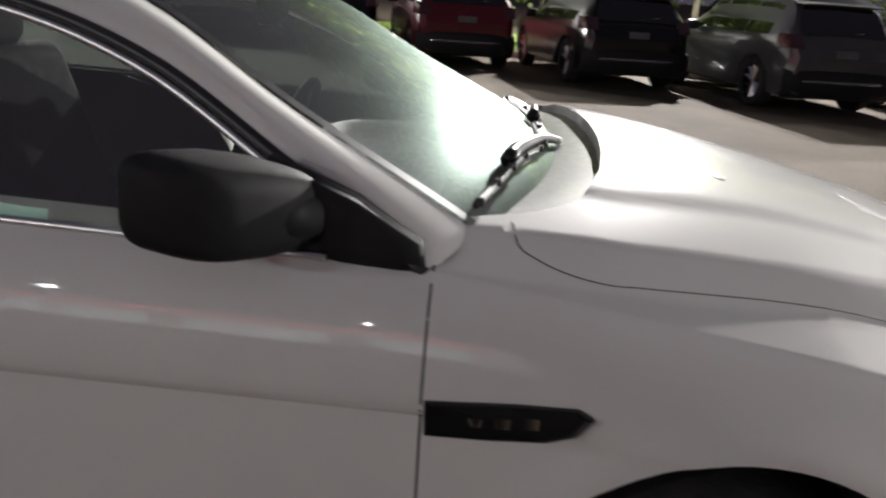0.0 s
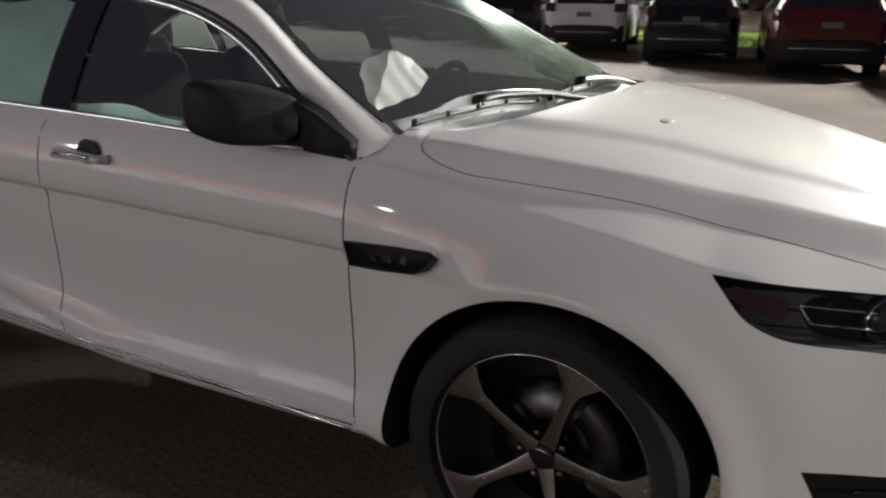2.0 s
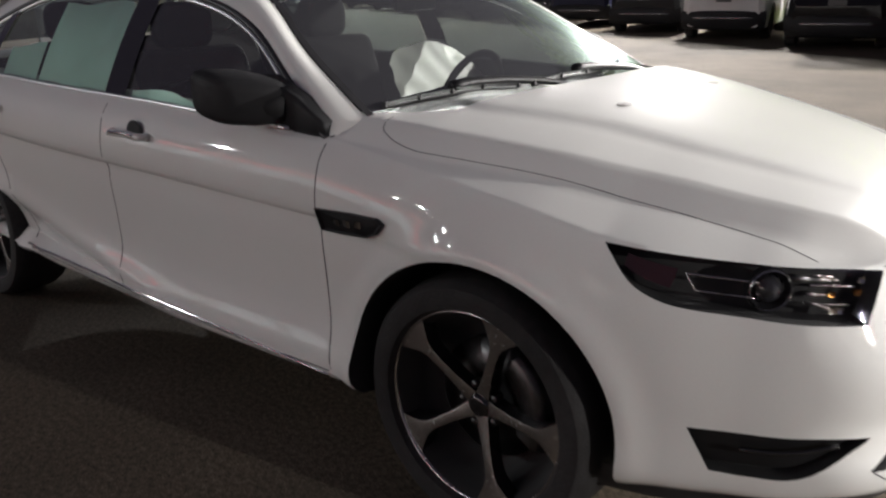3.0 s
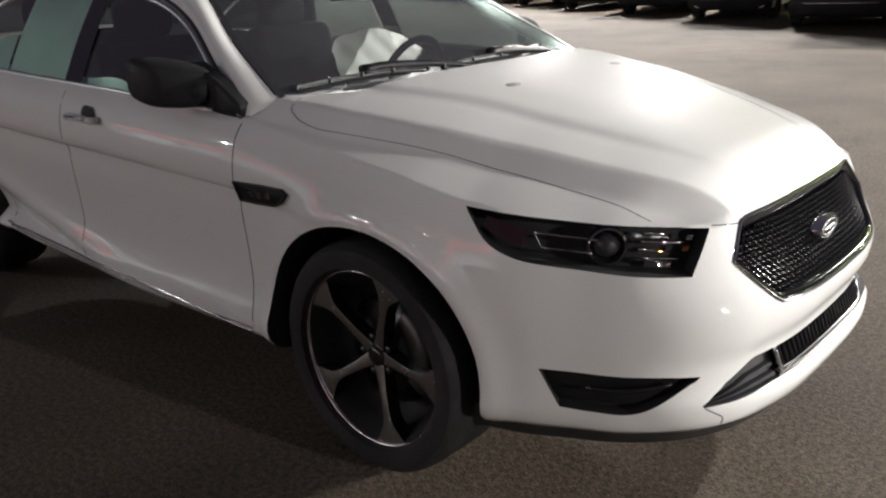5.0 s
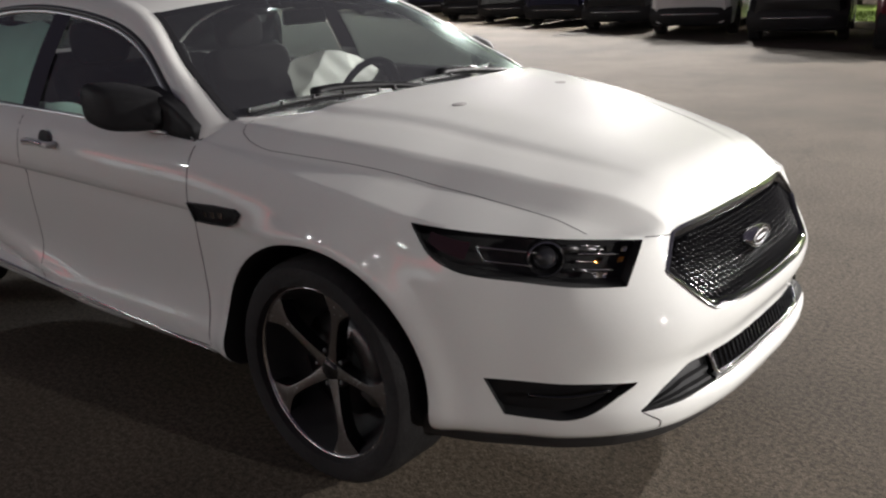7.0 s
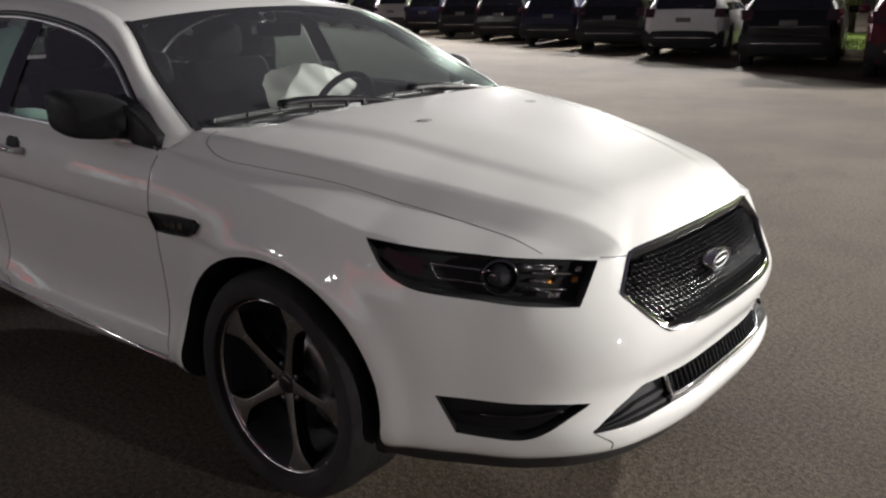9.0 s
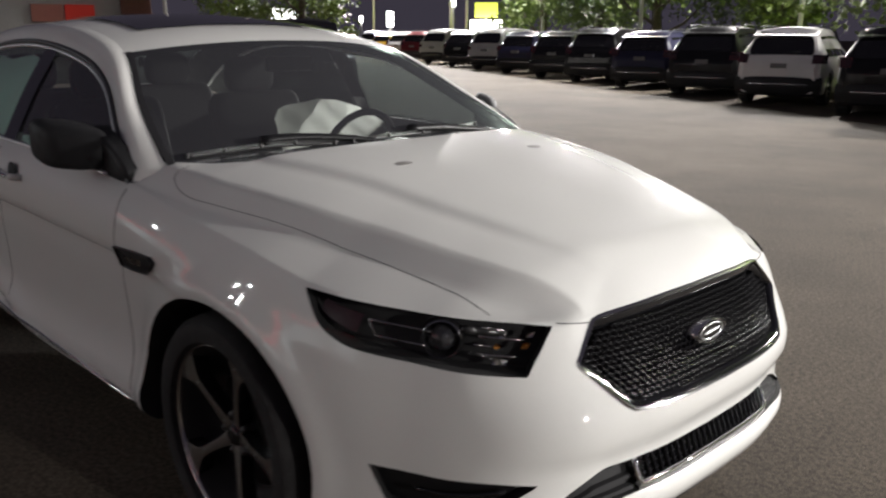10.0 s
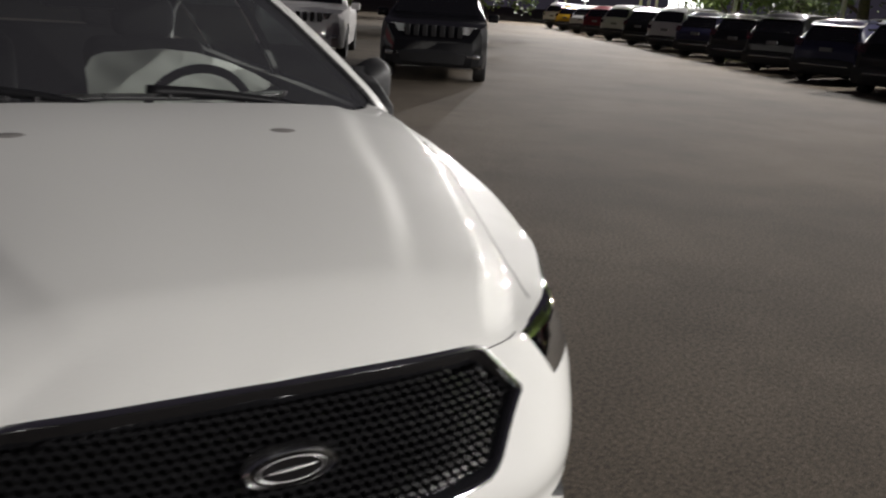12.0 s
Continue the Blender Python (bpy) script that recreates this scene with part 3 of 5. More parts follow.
for _x0, _x1 in ((-0.66, -1.545), (-1.665, -2.60), (-2.66, -3.15)):
    _g = side_glass(_x0, _x1, "side_window", saloon)
    # far panes swap to darkened glass that casts no shadow
    _g = mirrored(_g, "side_window", saloon)
    _g.data.materials[0] = DIM_GLASS
    _g.visible_shadow = False
# pillar covers, gloss black
for _x0, _x1 in ((-1.54, -1.67), (-2.595, -2.665)):
    _bm = bmesh.new()
    rows = []
    for x in np.linspace(_x0, _x1, 6):
        top = np.array([np.interp(-x, -rail_out[:, 0], rail_out[:, k]) for k in range(3)])
        b = belt(x)
        rows.append([tuple((b * (1 - w) + top * w) * np.array([1, -1, 1]) + np.array([0, -0.012 * math.sin(math.pi * w) + 0.004, 0])) for w in np.linspace(0, 1, 8)])
    grid(_bm, rows)
    _p = part("pillar_cover", _bm, GLOSS, saloon, "gloss black door pillar cover")
    mirrored(_p, "pillar_cover", saloon)
# rubber and bright trim round the side windows
_bm = bmesh.new()
tube(_bm, [(p[0], -p[1] - 0.002, p[2] - 0.006) for p in rail_out], 0.011)
_t = part("window_seal", _bm, BLACK, saloon)
mirrored(_t, "window_seal", saloon)
_bm = bmesh.new()
tube(_bm, [(p[0] - 0.01, -p[1] - 0.004, p[2] - 0.022) for p in rail_out[7:]], 0.0085)
tube(_bm, [tuple(belt(x) * np.array([1, -1, 1]) + np.array([0, -0.006, 0.004])) for x in np.linspace(-0.66, -3.15, 40)], 0.007)
_t = part("window_trim", _bm, TRIM, saloon, "thin bright metal window trim")
mirrored(_t, "window_trim", saloon)
# sail panel in front of the door window
_bm = bmesh.new()
rows = []
for x in np.linspace(-0.515, -0.68, 8):
    top = np.array([np.interp(-x, -rail_out[:, 0], rail_out[:, k]) for k in range(3)])
    b = belt(x)
    rows.append([tuple((b * (1 - w) + top * w) * np.array([1, -1, 1]) + np.array([0, -0.006, -0.01])) for w in np.linspace(0, 1, 5)])
grid(_bm, rows)
_t = part("sail_panel", _bm, BLACK, saloon)
mirrored(_t, "sail_panel", saloon)

# dark trim inside the windscreen pillars
_bm = bmesh.new()
grid(_bm, [[(p[0] + dx, -p[1] + dy, p[2] + dz) for dx, dy, dz in ((0.0, 0.004, -0.014), (-0.03, 0.006, -0.022), (-0.06, 0.0, -0.032), (-0.08, -0.01, -0.038))] for p in rail_in[2:26]])
_t = part("pillar_trim", _bm, LINING, saloon, "dark inner pillar trim")
mirrored(_t, "pillar_trim", saloon)

# mirrors
_bm = bmesh.new()
bmesh.ops.create_uvsphere(_bm, u_segments=28, v_segments=18, radius=1)
for v in _bm.verts:
    x, y, z = v.co
    e = lambda a, p: math.copysign(abs(a) ** p, a)
    x, y, z = e(x, 0.66), e(y, 0.40), e(z, 0.46)
    taper = 1.0 - 0.20 * (y > 0) * y
    if x < 0:
        x *= 0.45
    v.co = Vector((-0.815 + x * 0.100 + y * 0.075, -0.942 + y * 0.090, 1.090 + z * 0.071 * taper - 0.008 * y - 0.02 * x))
_m = part("mirror_housing", _bm, MATTE, saloon, "black door mirror housing")
mirrored(_m, "mirror_housing", saloon)
_bm = bmesh.new()
tube(_bm, [(-0.69, -0.868, 1.060), (-0.735, -0.90, 1.064), (-0.80, -0.935, 1.072)], [0.047, 0.045, 0.044], 16)
_m = part("mirror_arm", _bm, MATTE, saloon)
_bm = bmesh.new()
_out = [(-0.755, 1.04), (-0.70, 1.006), (-0.60, 0.988), (-0.54, 0.984), (-0.512, 0.998), (-0.52, 1.035), (-0.62, 1.092), (-0.755, 1.145)]
grid(_bm, [[(x + (-0.61 - x) * k, yy, z + (1.05 - z) * k) for x, z in _out] for k, yy in ((0.0, -0.84), (0.0, -0.886), (0.06, -0.893), (0.5, -0.897), (0.999, -0.897))], True)
_b2 = part("mirror_base", _bm, MATTE, saloon, "black plastic mirror base")
mirrored(_b2, "mirror_base", saloon)
mirrored(_m, "mirror_arm", saloon)

# cowl, wipers
_bm = bmesh.new()
rows = []
for k in range(6):
    w = k / 5
    rows.append([((hood_edge(0.775 * v) + 0.012) * (1 - w) + (-0.45 + 0.17 * (1 - v * v)) * w, 0.775 * v, (1.018 + 0.045 * (1 - v ** 4)) * (1 - w) + (1.036 + 0.015 * (1 - abs(v) ** 2.2)) * w) for v in np.linspace(-1, 1, 60)])
grid(_bm, rows)
cowl = part("cowl_panel", _bm, BLACK, saloon, "black plastic cowl under the windscreen")


def wiper(blade, arm):
    """An arm with a jointed blade on the glass: dark frame, bright spine, clips."""
    hold = new("wiper")
    hold.parent = saloon
    line = [Vector(p) for p in spline(blade, 26)]
    bm = bmesh.new()
    tube(bm, [p + Vector((0.004, 0, 0.004)) for p in line], 0.0075, 6)
    part("blade", bm, BLACK, hold)
    # pale strip added for the glint along the top of the blade
    bm = bmesh.new()
    for i in range(25):
        p, q = line[i], line[i + 1]
        o = Vector((0.012, 0, 0.012))
        u = Vector((0.006, 0, 0.011))
        v = [bm.verts.new(w) for w in (p + o - u * 0.5, q + o - u * 0.5, q + o + u * 0.5, p + o + u * 0.5)]
        bm.faces.new(v)
    bmesh.ops.remove_doubles(bm, verts=bm.verts, dist=0.0001)
    part("spine", bm, TRIM, hold, "pale metal strip for the glint along the blade")
    for k in (0, 6, 12, 18, 25):
        bm = bmesh.new()
        p = line[k] + Vector((0.010, 0, 0.010))
        box(bm, p - Vector((0.008, 0.005, 0.008)), p + Vector((0.007, 0.005, 0.007)), 0.002, 1)
        part("clip", bm, BLACK, hold)
    bm = bmesh.new()
    tube(bm, [tuple(p) for p in spline(arm, 16)], [0.017 - 0.0006 * k for k in range(16)], 8)
    part("arm", bm, SATIN, hold, "black wiper arm")


wiper([(-0.450, -0.735, 1.060), (-0.408, -0.568, 1.074), (-0.375, -0.42, 1.080), (-0.333, -0.27, 1.074)], [(-0.395, -0.505, 1.098), (-0.372, -0.40, 1.104), (-0.318, -0.20, 1.092), (-0.262, -0.03, 1.062)])
wiper([(-0.320, -0.205, 1.074), (-0.324, -0.05, 1.082), (-0.330, 0.14, 1.082), (-0.360, 0.33, 1.084), (-0.400, 0.46, 1.083)], [(-0.328, 0.06, 1.104), (-0.322, 0.20, 1.100), (-0.310, 0.40, 1.080), (-0.300, 0.56, 1.052)])

# low washer jets on the hood
for _y in (-0.292, 0.292):
    _bm = bmesh.new()
    _p, _n = onto((0.052, -abs(_y), 1.6), (0, 0, -1))
    bmesh.ops.create_uvsphere(_bm, u_segments=20, v_segments=10, radius=1, matrix=Matrix.Translation((_p.x, _y, _p.z - 0.001)) @ Matrix.Rotation(0.14, 4, "Y") @ Matrix.Diagonal((0.018, 0.036, 0.003, 1)))
    part("washer_jet", _bm, mat("grey_jet_plastic", (0.20, 0.19, 0.18), 0.6), saloon, "low grey washer jet")

# wheels
def wheel(cx, turn):
    bm = bmesh.new()
    c = (cx - 0.012, -0.80, 0.350)
    lathe(bm, [(-0.10, 0.262), (-0.122, 0.275), (-0.128, 0.30), (-0.124, 0.327), (-0.105, 0.344), (-0.07, 0.350), (0.09, 0.350), (0.12, 0.335), (0.125, 0.30), (0.11, 0.262)], c, n=72)
    bmesh.ops.recalc_face_normals(bm, faces=bm.faces)
    tyre = part("tyre", bm, RUBBER, None)
    bm = bmesh.new()
    lathe(bm, [(-0.095, 0.266), (-0.106, 0.266), (-0.107, 0.2625), (-0.103, 0.2605), (-0.098, 0.259)], c, n=72)
    rim = part("rim", bm, MACHINED, None, "machined alloy rim edge")
    bm = bmesh.new()
    lathe(bm, [(-0.0985, 0.2592), (-0.085, 0.252), (-0.03, 0.237), (0.03, 0.2), (0.03, 0.0001)], c, n=48)
    barrel = part("barrel", bm, LINING, None)
    obs = [tyre, rim, barrel]
    for k in range(5):
        a = math.radians(turn + 72 * k)
        bm = bmesh.new()
        # width of the spoke against radius: slim in the middle, flared like a Y at the rim
        prof = [(0.03, 0.021), (0.06, 0.017), (0.10, 0.0135), (0.15, 0.0125), (0.185, 0.0145), (0.205, 0.021), (0.225, 0.035), (0.245, 0.052), (0.2595, 0.064)]
        face = [[(r * math.cos(a) - s * w * math.sin(a), r * math.sin(a) + s * w * math.cos(a), -0.100 + 0.034 * (1 - r / 0.26) ** 1.3) for s in (-1, -0.55, 0, 0.55, 1)] for r, w in prof]
        face = [[(p[0], p[1], p[2] + (0.0015 if j in (0, 4) else 0)) for j, p in enumerate(row)] for row in face]
        g = grid(bm, [[(c[0] + p[0], c[1] + p[2], c[2] + p[1]) for p in row] for row in face])
        back = grid(bm, [[(c[0] + p[0] * 0.985, c[1] + p[2] + 0.045, c[2] + p[1] * 0.985) for p in row] for row in face])
        for gi in (0, -1):
            for i in range(len(g) - 1):
                f = bm.faces.new((g[i][gi], g[i + 1][gi], back[i + 1][gi], back[i][gi]))
                f.material_index = 1
        for f in bm.faces:
            if any(v.co.y > c[1] - 0.055 for v in f.verts):
                f.material_index = 1
        bmesh.ops.recalc_face_normals(bm, faces=bm.faces)
        obs.append(part("spoke", bm, [MACHINED, POCKET], None))
        # slim black web beside the flare and a lug nut between spokes
        b = a + math.radians(36)
        bm = bmesh.new()
        lathe(bm, [(0.0, 0.0001), (0.0, 0.008), (0.004, 0.0105), (0.03, 0.0105)], (c[0] + 0.057 * math.cos(b), c[1] - 0.072, c[2] + 0.057 * math.sin(b)), n=12)
        obs.append(part("lug_nut", bm, STEEL, None))
    bm = bmesh.new()
    lathe(bm, [(0.0, 0.0001), (0.001, 0.022), (0.006, 0.030), (0.02, 0.033), (0.05, 0.05)], (c[0], c[1] - 0.080, c[2]), n=28)
    obs.append(part("centre_cap", bm, GLOSS, None))
    bm = bmesh.new()
    lathe(bm, [(-0.012, 0.07), (-0.012, 0.165), (0.012, 0.165)], (c[0], c[1] + 0.0, c[2]), n=56)
    obs.append(part("brake_disc", bm, STEEL, None))
    bm = bmesh.new()
    for row in [1]:
        rows = []
        for aa in np.linspace(-0.75, 0.75, 10):
            ang = aa + (0.25 if cx == 0 else math.pi - 0.25)
            rows.append([(c[0] + math.cos(ang) * r, c[1] + y, c[2] + math.sin(ang) * r) for r, y in ((0.10, -0.03), (0.12, -0.052), (0.17, -0.055), (0.195, -0.035), (0.195, 0.03))])
        grid(bm, rows)
    obs.append(part("brake_caliper", bm, STEEL, None))
    return obs


def put_wheel(cx, turn):
    obs = wheel(cx, turn)
    for s in (1, -1):
        hub = new("wheel")
        hub.parent = saloon
        for o in obs:
            if s == 1:
                o.parent = hub
            else:
                mirrored(o, o.name.split(".")[0], hub)


put_wheel(0.0, 286.0)
put_wheel(-2.868, 310.0)

def liner(d, top, bottom, depth, parent):
    """The dark inside of a pocket in the skin."""
    d = Vector(d).normalized()
    rows = patch_points(d, top, bottom, 30, 8, -0.003)
    mid = sum((p for r in rows for p in r), Vector()) / (31 * 9 - 9)
    rows = [[p + (mid - p).normalized() * 0.0018 for p in r] for r in rows]
    bm = bmesh.new()
    ring = lambda g: g[0] + [r[-1] for r in g[1:]] + g[-1][-2::-1] + [r[0] for r in g[-2:0:-1]]
    grid(bm, [[p + d * depth for p in r] for r in rows])
    edge = ring(rows)
    edge.append(edge[0])
    grid(bm, [edge, [p + d * depth * 0.5 for p in edge], [p + d * depth for p in edge]])
    bmesh.ops.remove_doubles(bm, verts=bm.verts, dist=0.0003)
    bmesh.ops.recalc_face_normals(bm, faces=bm.faces)
    bmesh.ops.delete(bm, geom=[f for f in bm.faces if all(abs(v.co.y) < 0.006 for v in f.verts)], context="FACES_ONLY")
    return part("housing", bm, LINING, parent, "dark inner housing")


# grille
def front_skin(y, z, sink):
    p, n = onto((1.5, -max(abs(y), 0.006), z), (-1, 0, 0))
    return Vector((p.x - sink, y, p.z))


_bm = bmesh.new()
_top, _low = spline(GRILLE_TOP, 24), spline(GRILLE_LOW, 24)


def border(pts_top, pts_low):
    loop = [(-y, z) for y, z in pts_top[::-1]] + [(y, z) for y, z in pts_top[1:]] + [(y, z) for y, z in pts_low[::-1]] + [(-y, z) for y, z in pts_low[1:]]
    return loop


loop = border(_top, _low)


def inward(loop, i):
    """The way into an outline at one of its points, and how far it is upper edge."""
    a, b = loop[i - 2], loop[(i + 2) % len(loop)]
    t = Vector((0, b[0] - a[0], b[1] - a[1])).normalized()
    n = Vector((0, t.z, -t.y))
    if n.dot(Vector((0, -loop[i][0], 0.687 - loop[i][1]))) < 0:
        n = -n
    return n, smooth(0.55, 0.95, -n.z)


rows, band = [], []
for i, (y, z) in enumerate(loop):
    p = front_skin(y, z, 0.0)
    inn, upper = inward(loop, i)
    rows.append([p + inn * u + Vector((d, 0, 0)) for u, d in ((-0.004, -0.004), (-0.003, 0.004), (0.001, 0.007), (0.005, 0.005), (0.007, 0.0))])
    wide = 0.010 + 0.028 * upper
    band.append([p + inn * u + Vector((d, 0, 0)) for u, d in ((0.0065, 0.001), (0.010, 0.002), (0.008 + wide * 0.8, -0.003 - 0.004 * upper), (0.009 + wide, -0.010), (0.009 + wide, -0.045))])
rows.append(rows[0])
grid(_bm, rows)
bmesh.ops.remove_doubles(_bm, verts=_bm.verts, dist=0.0002)
bmesh.ops.recalc_face_normals(_bm, faces=_bm.faces)
grille = new("grille")
grille.parent = saloon
part("grille_frame", _bm, mat("dark_chrome", (0.60, 0.60, 0.60), 0.12, metal=1.0), grille, "chrome grille frame")
_bm = bmesh.new()
grid(_bm, band + band[:1])
bmesh.ops.remove_doubles(_bm, verts=_bm.verts, dist=0.0002)
bmesh.ops.recalc_face_normals(_bm, faces=_bm.faces)
part("grille_surround", _bm, GLOSS, grille, "gloss black inner surround")


def honeycomb(y0, y1, z0, z1, cell, keep, surf, thick=0.0034, depth=0.02):
    """Struts of a six-sided mesh over an area, bent to a surface."""
    bm = bmesh.new()
    h = cell * 0.60
    seen = set()
    r = 0
    z = z0
    while z < z1:
        y = y0 + (cell / 2 if r % 2 else 0)
        while y < y1:
            pts = [(y + cell * 0.5, z - h * 0.22), (y + cell * 0.5, z + h * 0.22), (y, z + h * 0.78), (y - cell * 0.5, z + h * 0.22), (y - cell * 0.5, z - h * 0.22), (y, z - h * 0.78)]
            for a, b in zip(pts, pts[1:] + pts[:1]):
                k = tuple(sorted(((round(a[0], 3), round(a[1], 3)), (round(b[0], 3), round(b[1], 3)))))
                if k in seen or not (keep(*a) and keep(*b)):
                    continue
                seen.add(k)
                pa, pb = surf(*a), surf(*b)
                d = (pb - pa).normalized()
                s = d.cross(Vector((1, 0, 0))).normalized() * thick
                back = Vector((-depth, 0, 0))
                fwd = Vector((thick * 1.22, 0, 0))
                v = [bm.verts.new(p) for p in (pa + s, pa - s, pa - s * 0.6 + back, pa + s * 0.6 + back, pb + s, pb - s, pb - s * 0.6 + back, pb + s * 0.6 + back, pa + fwd, pb + fwd)]
                for q in ((0, 8, 9, 4), (8, 1, 5, 9), (1, 2, 6, 5), (3, 0, 4, 7)):
                    bm.faces.new([v[i] for i in q])
            y += cell
        z += h
        r += 1
    bmesh.ops.recalc_face_normals(bm, faces=bm.faces)
    return bm


_poly = [(y * 0.965, 0.687 + (z - 0.687) * (0.93 if z < 0.687 else 0.72)) for y, z in loop]
part("grille_mesh", honeycomb(-0.46, 0.46, 0.57, 0.80, 0.0205, lambda y, z: inside(y, z, _poly), lambda y, z: front_skin(y, z, 0.012)), mat("mesh_lacquer", (0.016, 0.016, 0.0165), 0.16, metal=0.25, spec=0.6, coat=0.4), grille, "gloss black honeycomb mesh")
_l = liner(D_FRONT, GRILLE_TOP, GRILLE_LOW, 0.044, grille)
mirrored(_l, "housing", grille)
_bm = bmesh.new()
c = front_skin(0.0, 0.688, -0.004)
rows = []
for u, d in ((1.0, -0.02), (1.0, 0.005), (0.96, 0.009), (0.91, 0.006), (0.90, 0.003), (0.5, 0.006), (0.001, 0.007)):
    rows.append([(c.x + d - 0.0 * k, 0.075 * u * math.cos(2 * math.pi * k / 40), c.z + 0.031 * u * math.sin(2 * math.pi * k / 40)) for k in range(40)])
grid(_bm, rows, True)
bmesh.ops.recalc_face_normals(_bm, faces=_bm.faces)
badge = part("badge", _bm, mat("brushed_chrome", (0.72, 0.72, 0.72), 0.2, metal=1.0), grille, "oval chrome badge")
_bm = bmesh.new()
grid(_bm, [[(c.x + 0.0085, 0.065 * u * math.cos(2 * math.pi * k / 32), c.z + 0.0262 * u * math.sin(2 * math.pi * k / 32)) for k in range(32)] for u in (1.0, 0.001)], True)
part("badge_plate", _bm, GLOSS, badge)
_bm = bmesh.new()
tube(_bm, [(c.x + 0.0088, 0.040 * w, c.z + 0.002 * w) for w in np.linspace(-1, 1, 13)], [0.0008 + 0.0024 * (1 - w * w) for w in np.linspace(-1, 1, 13)], 6)
tube(_bm, [(c.x + 0.009, 0.054 * math.cos(a), c.z + 0.0205 * math.sin(a)) for a in np.linspace(0, 2 * math.pi, 33)], 0.0012, 6, False)
part("badge_bar", _bm, mat("brushed_chrome_bar", (0.80, 0.80, 0.80), 0.34, metal=0.9), badge, "thin chrome bar and ring")

# lower intake: mesh, side ducts, bright lip
intake = new("lower_intake")
intake.parent = saloon
_l = liner(D_FRONT, INTAKE_TOP, INTAKE_LOW, 0.05, intake)
mirrored(_l, "housing", intake)


def intake_face(y, z):
    """The plane of the intake mesh, leaning out towards the lip."""
    a, b = front_skin(y, 0.456, 0.012), front_skin(y, 0.352, 0.012)
    k = min(max((0.452 - z) / 0.092, 0), 1)
    return Vector((a.x * (1 - k) + b.x * k, y, z))


for _k in range(25):
    _y = -0.30 + 0.025 * _k
    _bm = bmesh.new()
    _p = [intake_face(_y, z) for z in np.linspace(0.374, 0.446, 5)]
    grid(_bm, [[p + Vector((-0.028, -0.003, 0)), p + Vector((0, -0.0055, 0)), p + Vector((0.005, 0, 0)), p + Vector((0, 0.0055, 0)), p + Vector((-0.028, 0.003, 0))] for p in _p])
    part("intake_rib", _bm, GLOSS, intake)
for _z in (0.39, 0.408, 0.426):
    _bm = bmesh.new()
    tube(_bm, [intake_face(y, _z) + Vector((-0.012, 0, 0)) for y in np.linspace(-0.31, 0.31, 24)], 0.003, 6)
    part("intake_bar", _bm, BLACK, intake)
DUCT = mat("duct_plastic", (0.018, 0.018, 0.019), 0.6, spec=0.15, vary=0.15, scale=40)
for s in (-1, 1):
    # ribbed blank beside the ribs
    _bm = bmesh.new()
    rows = []
    for y in np.linspace(0.335, 0.585, 26):
        hi, lo = np.interp(y, [0.335, 0.445, 0.593], [0.441, 0.433, 0.364]), np.interp(y, [0.35, 0.593], [0.366, 0.358])
        row = []
        for k, z in enumerate(np.linspace(lo, hi, 19)):
            row.append(intake_face(s * y, z) + Vector((-0.016 + 0.010 * (k % 6 in (1, 2, 3)) - 0.010 * (k > 12), 0, 0)))
        rows.append(row)
    grid(_bm, rows)
    bmesh.ops.recalc_face_normals(_bm, faces=_bm.faces)
    part("duct_blank", _bm, DUCT, intake, "dark ribbed plastic blank", angle=25)
# bright frame under and beside the ribs
_bm = bmesh.new()
_u = [intake_face(-0.322, z) + Vector((0.004, 0, 0)) for z in (0.440, 0.425, 0.40)] + [intake_face(y, 0.381) + Vector((0.004, 0, 0)) for y in np.linspace(-0.315, 0.315, 40)] + [intake_face(0.322, z) + Vector((0.004, 0, 0)) for z in (0.40, 0.425, 0.440)]
tube(_bm, _u, 0.0065, 8)
part("intake_frame", _bm, CHROME, intake, "thin chrome frame")
_bm = bmesh.new()
rows = []
for y in np.linspace(-0.325, 0.325, 40):
    p, q = intake_face(y, 0.378), front_skin(y, 0.358, 0)
    rows.append([p + Vector((-0.01, 0, 0)), p + Vector((0.006, 0, -0.004)), Vector((q.x - 0.010, y, 0.3665)), Vector((q.x - 0.004, y, 0.364)), Vector((q.x - 0.002, y, 0.359))])
grid(_bm, rows)
bmesh.ops.recalc_face_normals(_bm, faces=_bm.faces)
part("intake_lip", _bm, TRIM, intake, "satin metal ledge under the ribs")
_bm = bmesh.new()
rows = []
for x, y in spline(OUTLINE[:9], 90):
    k = 0.955
    rows.append([(x * k - 0.01, -y * k, 0.305), (x * k, -y * k, 0.268), (x * (k - 0.015), -y * (k - 0.015), 0.237), (x * (k - 0.05), -y * (k - 0.05), 0.22)])
rows = [[(p[0], -p[1], p[2]) for p in r] for r in rows[::-1]] + rows[1:]
grid(_bm, rows)
bmesh.ops.recalc_face_normals(_bm, faces=_bm.faces)
part("valance", _bm, BLACK, saloon, "black plastic under-bumper strip")
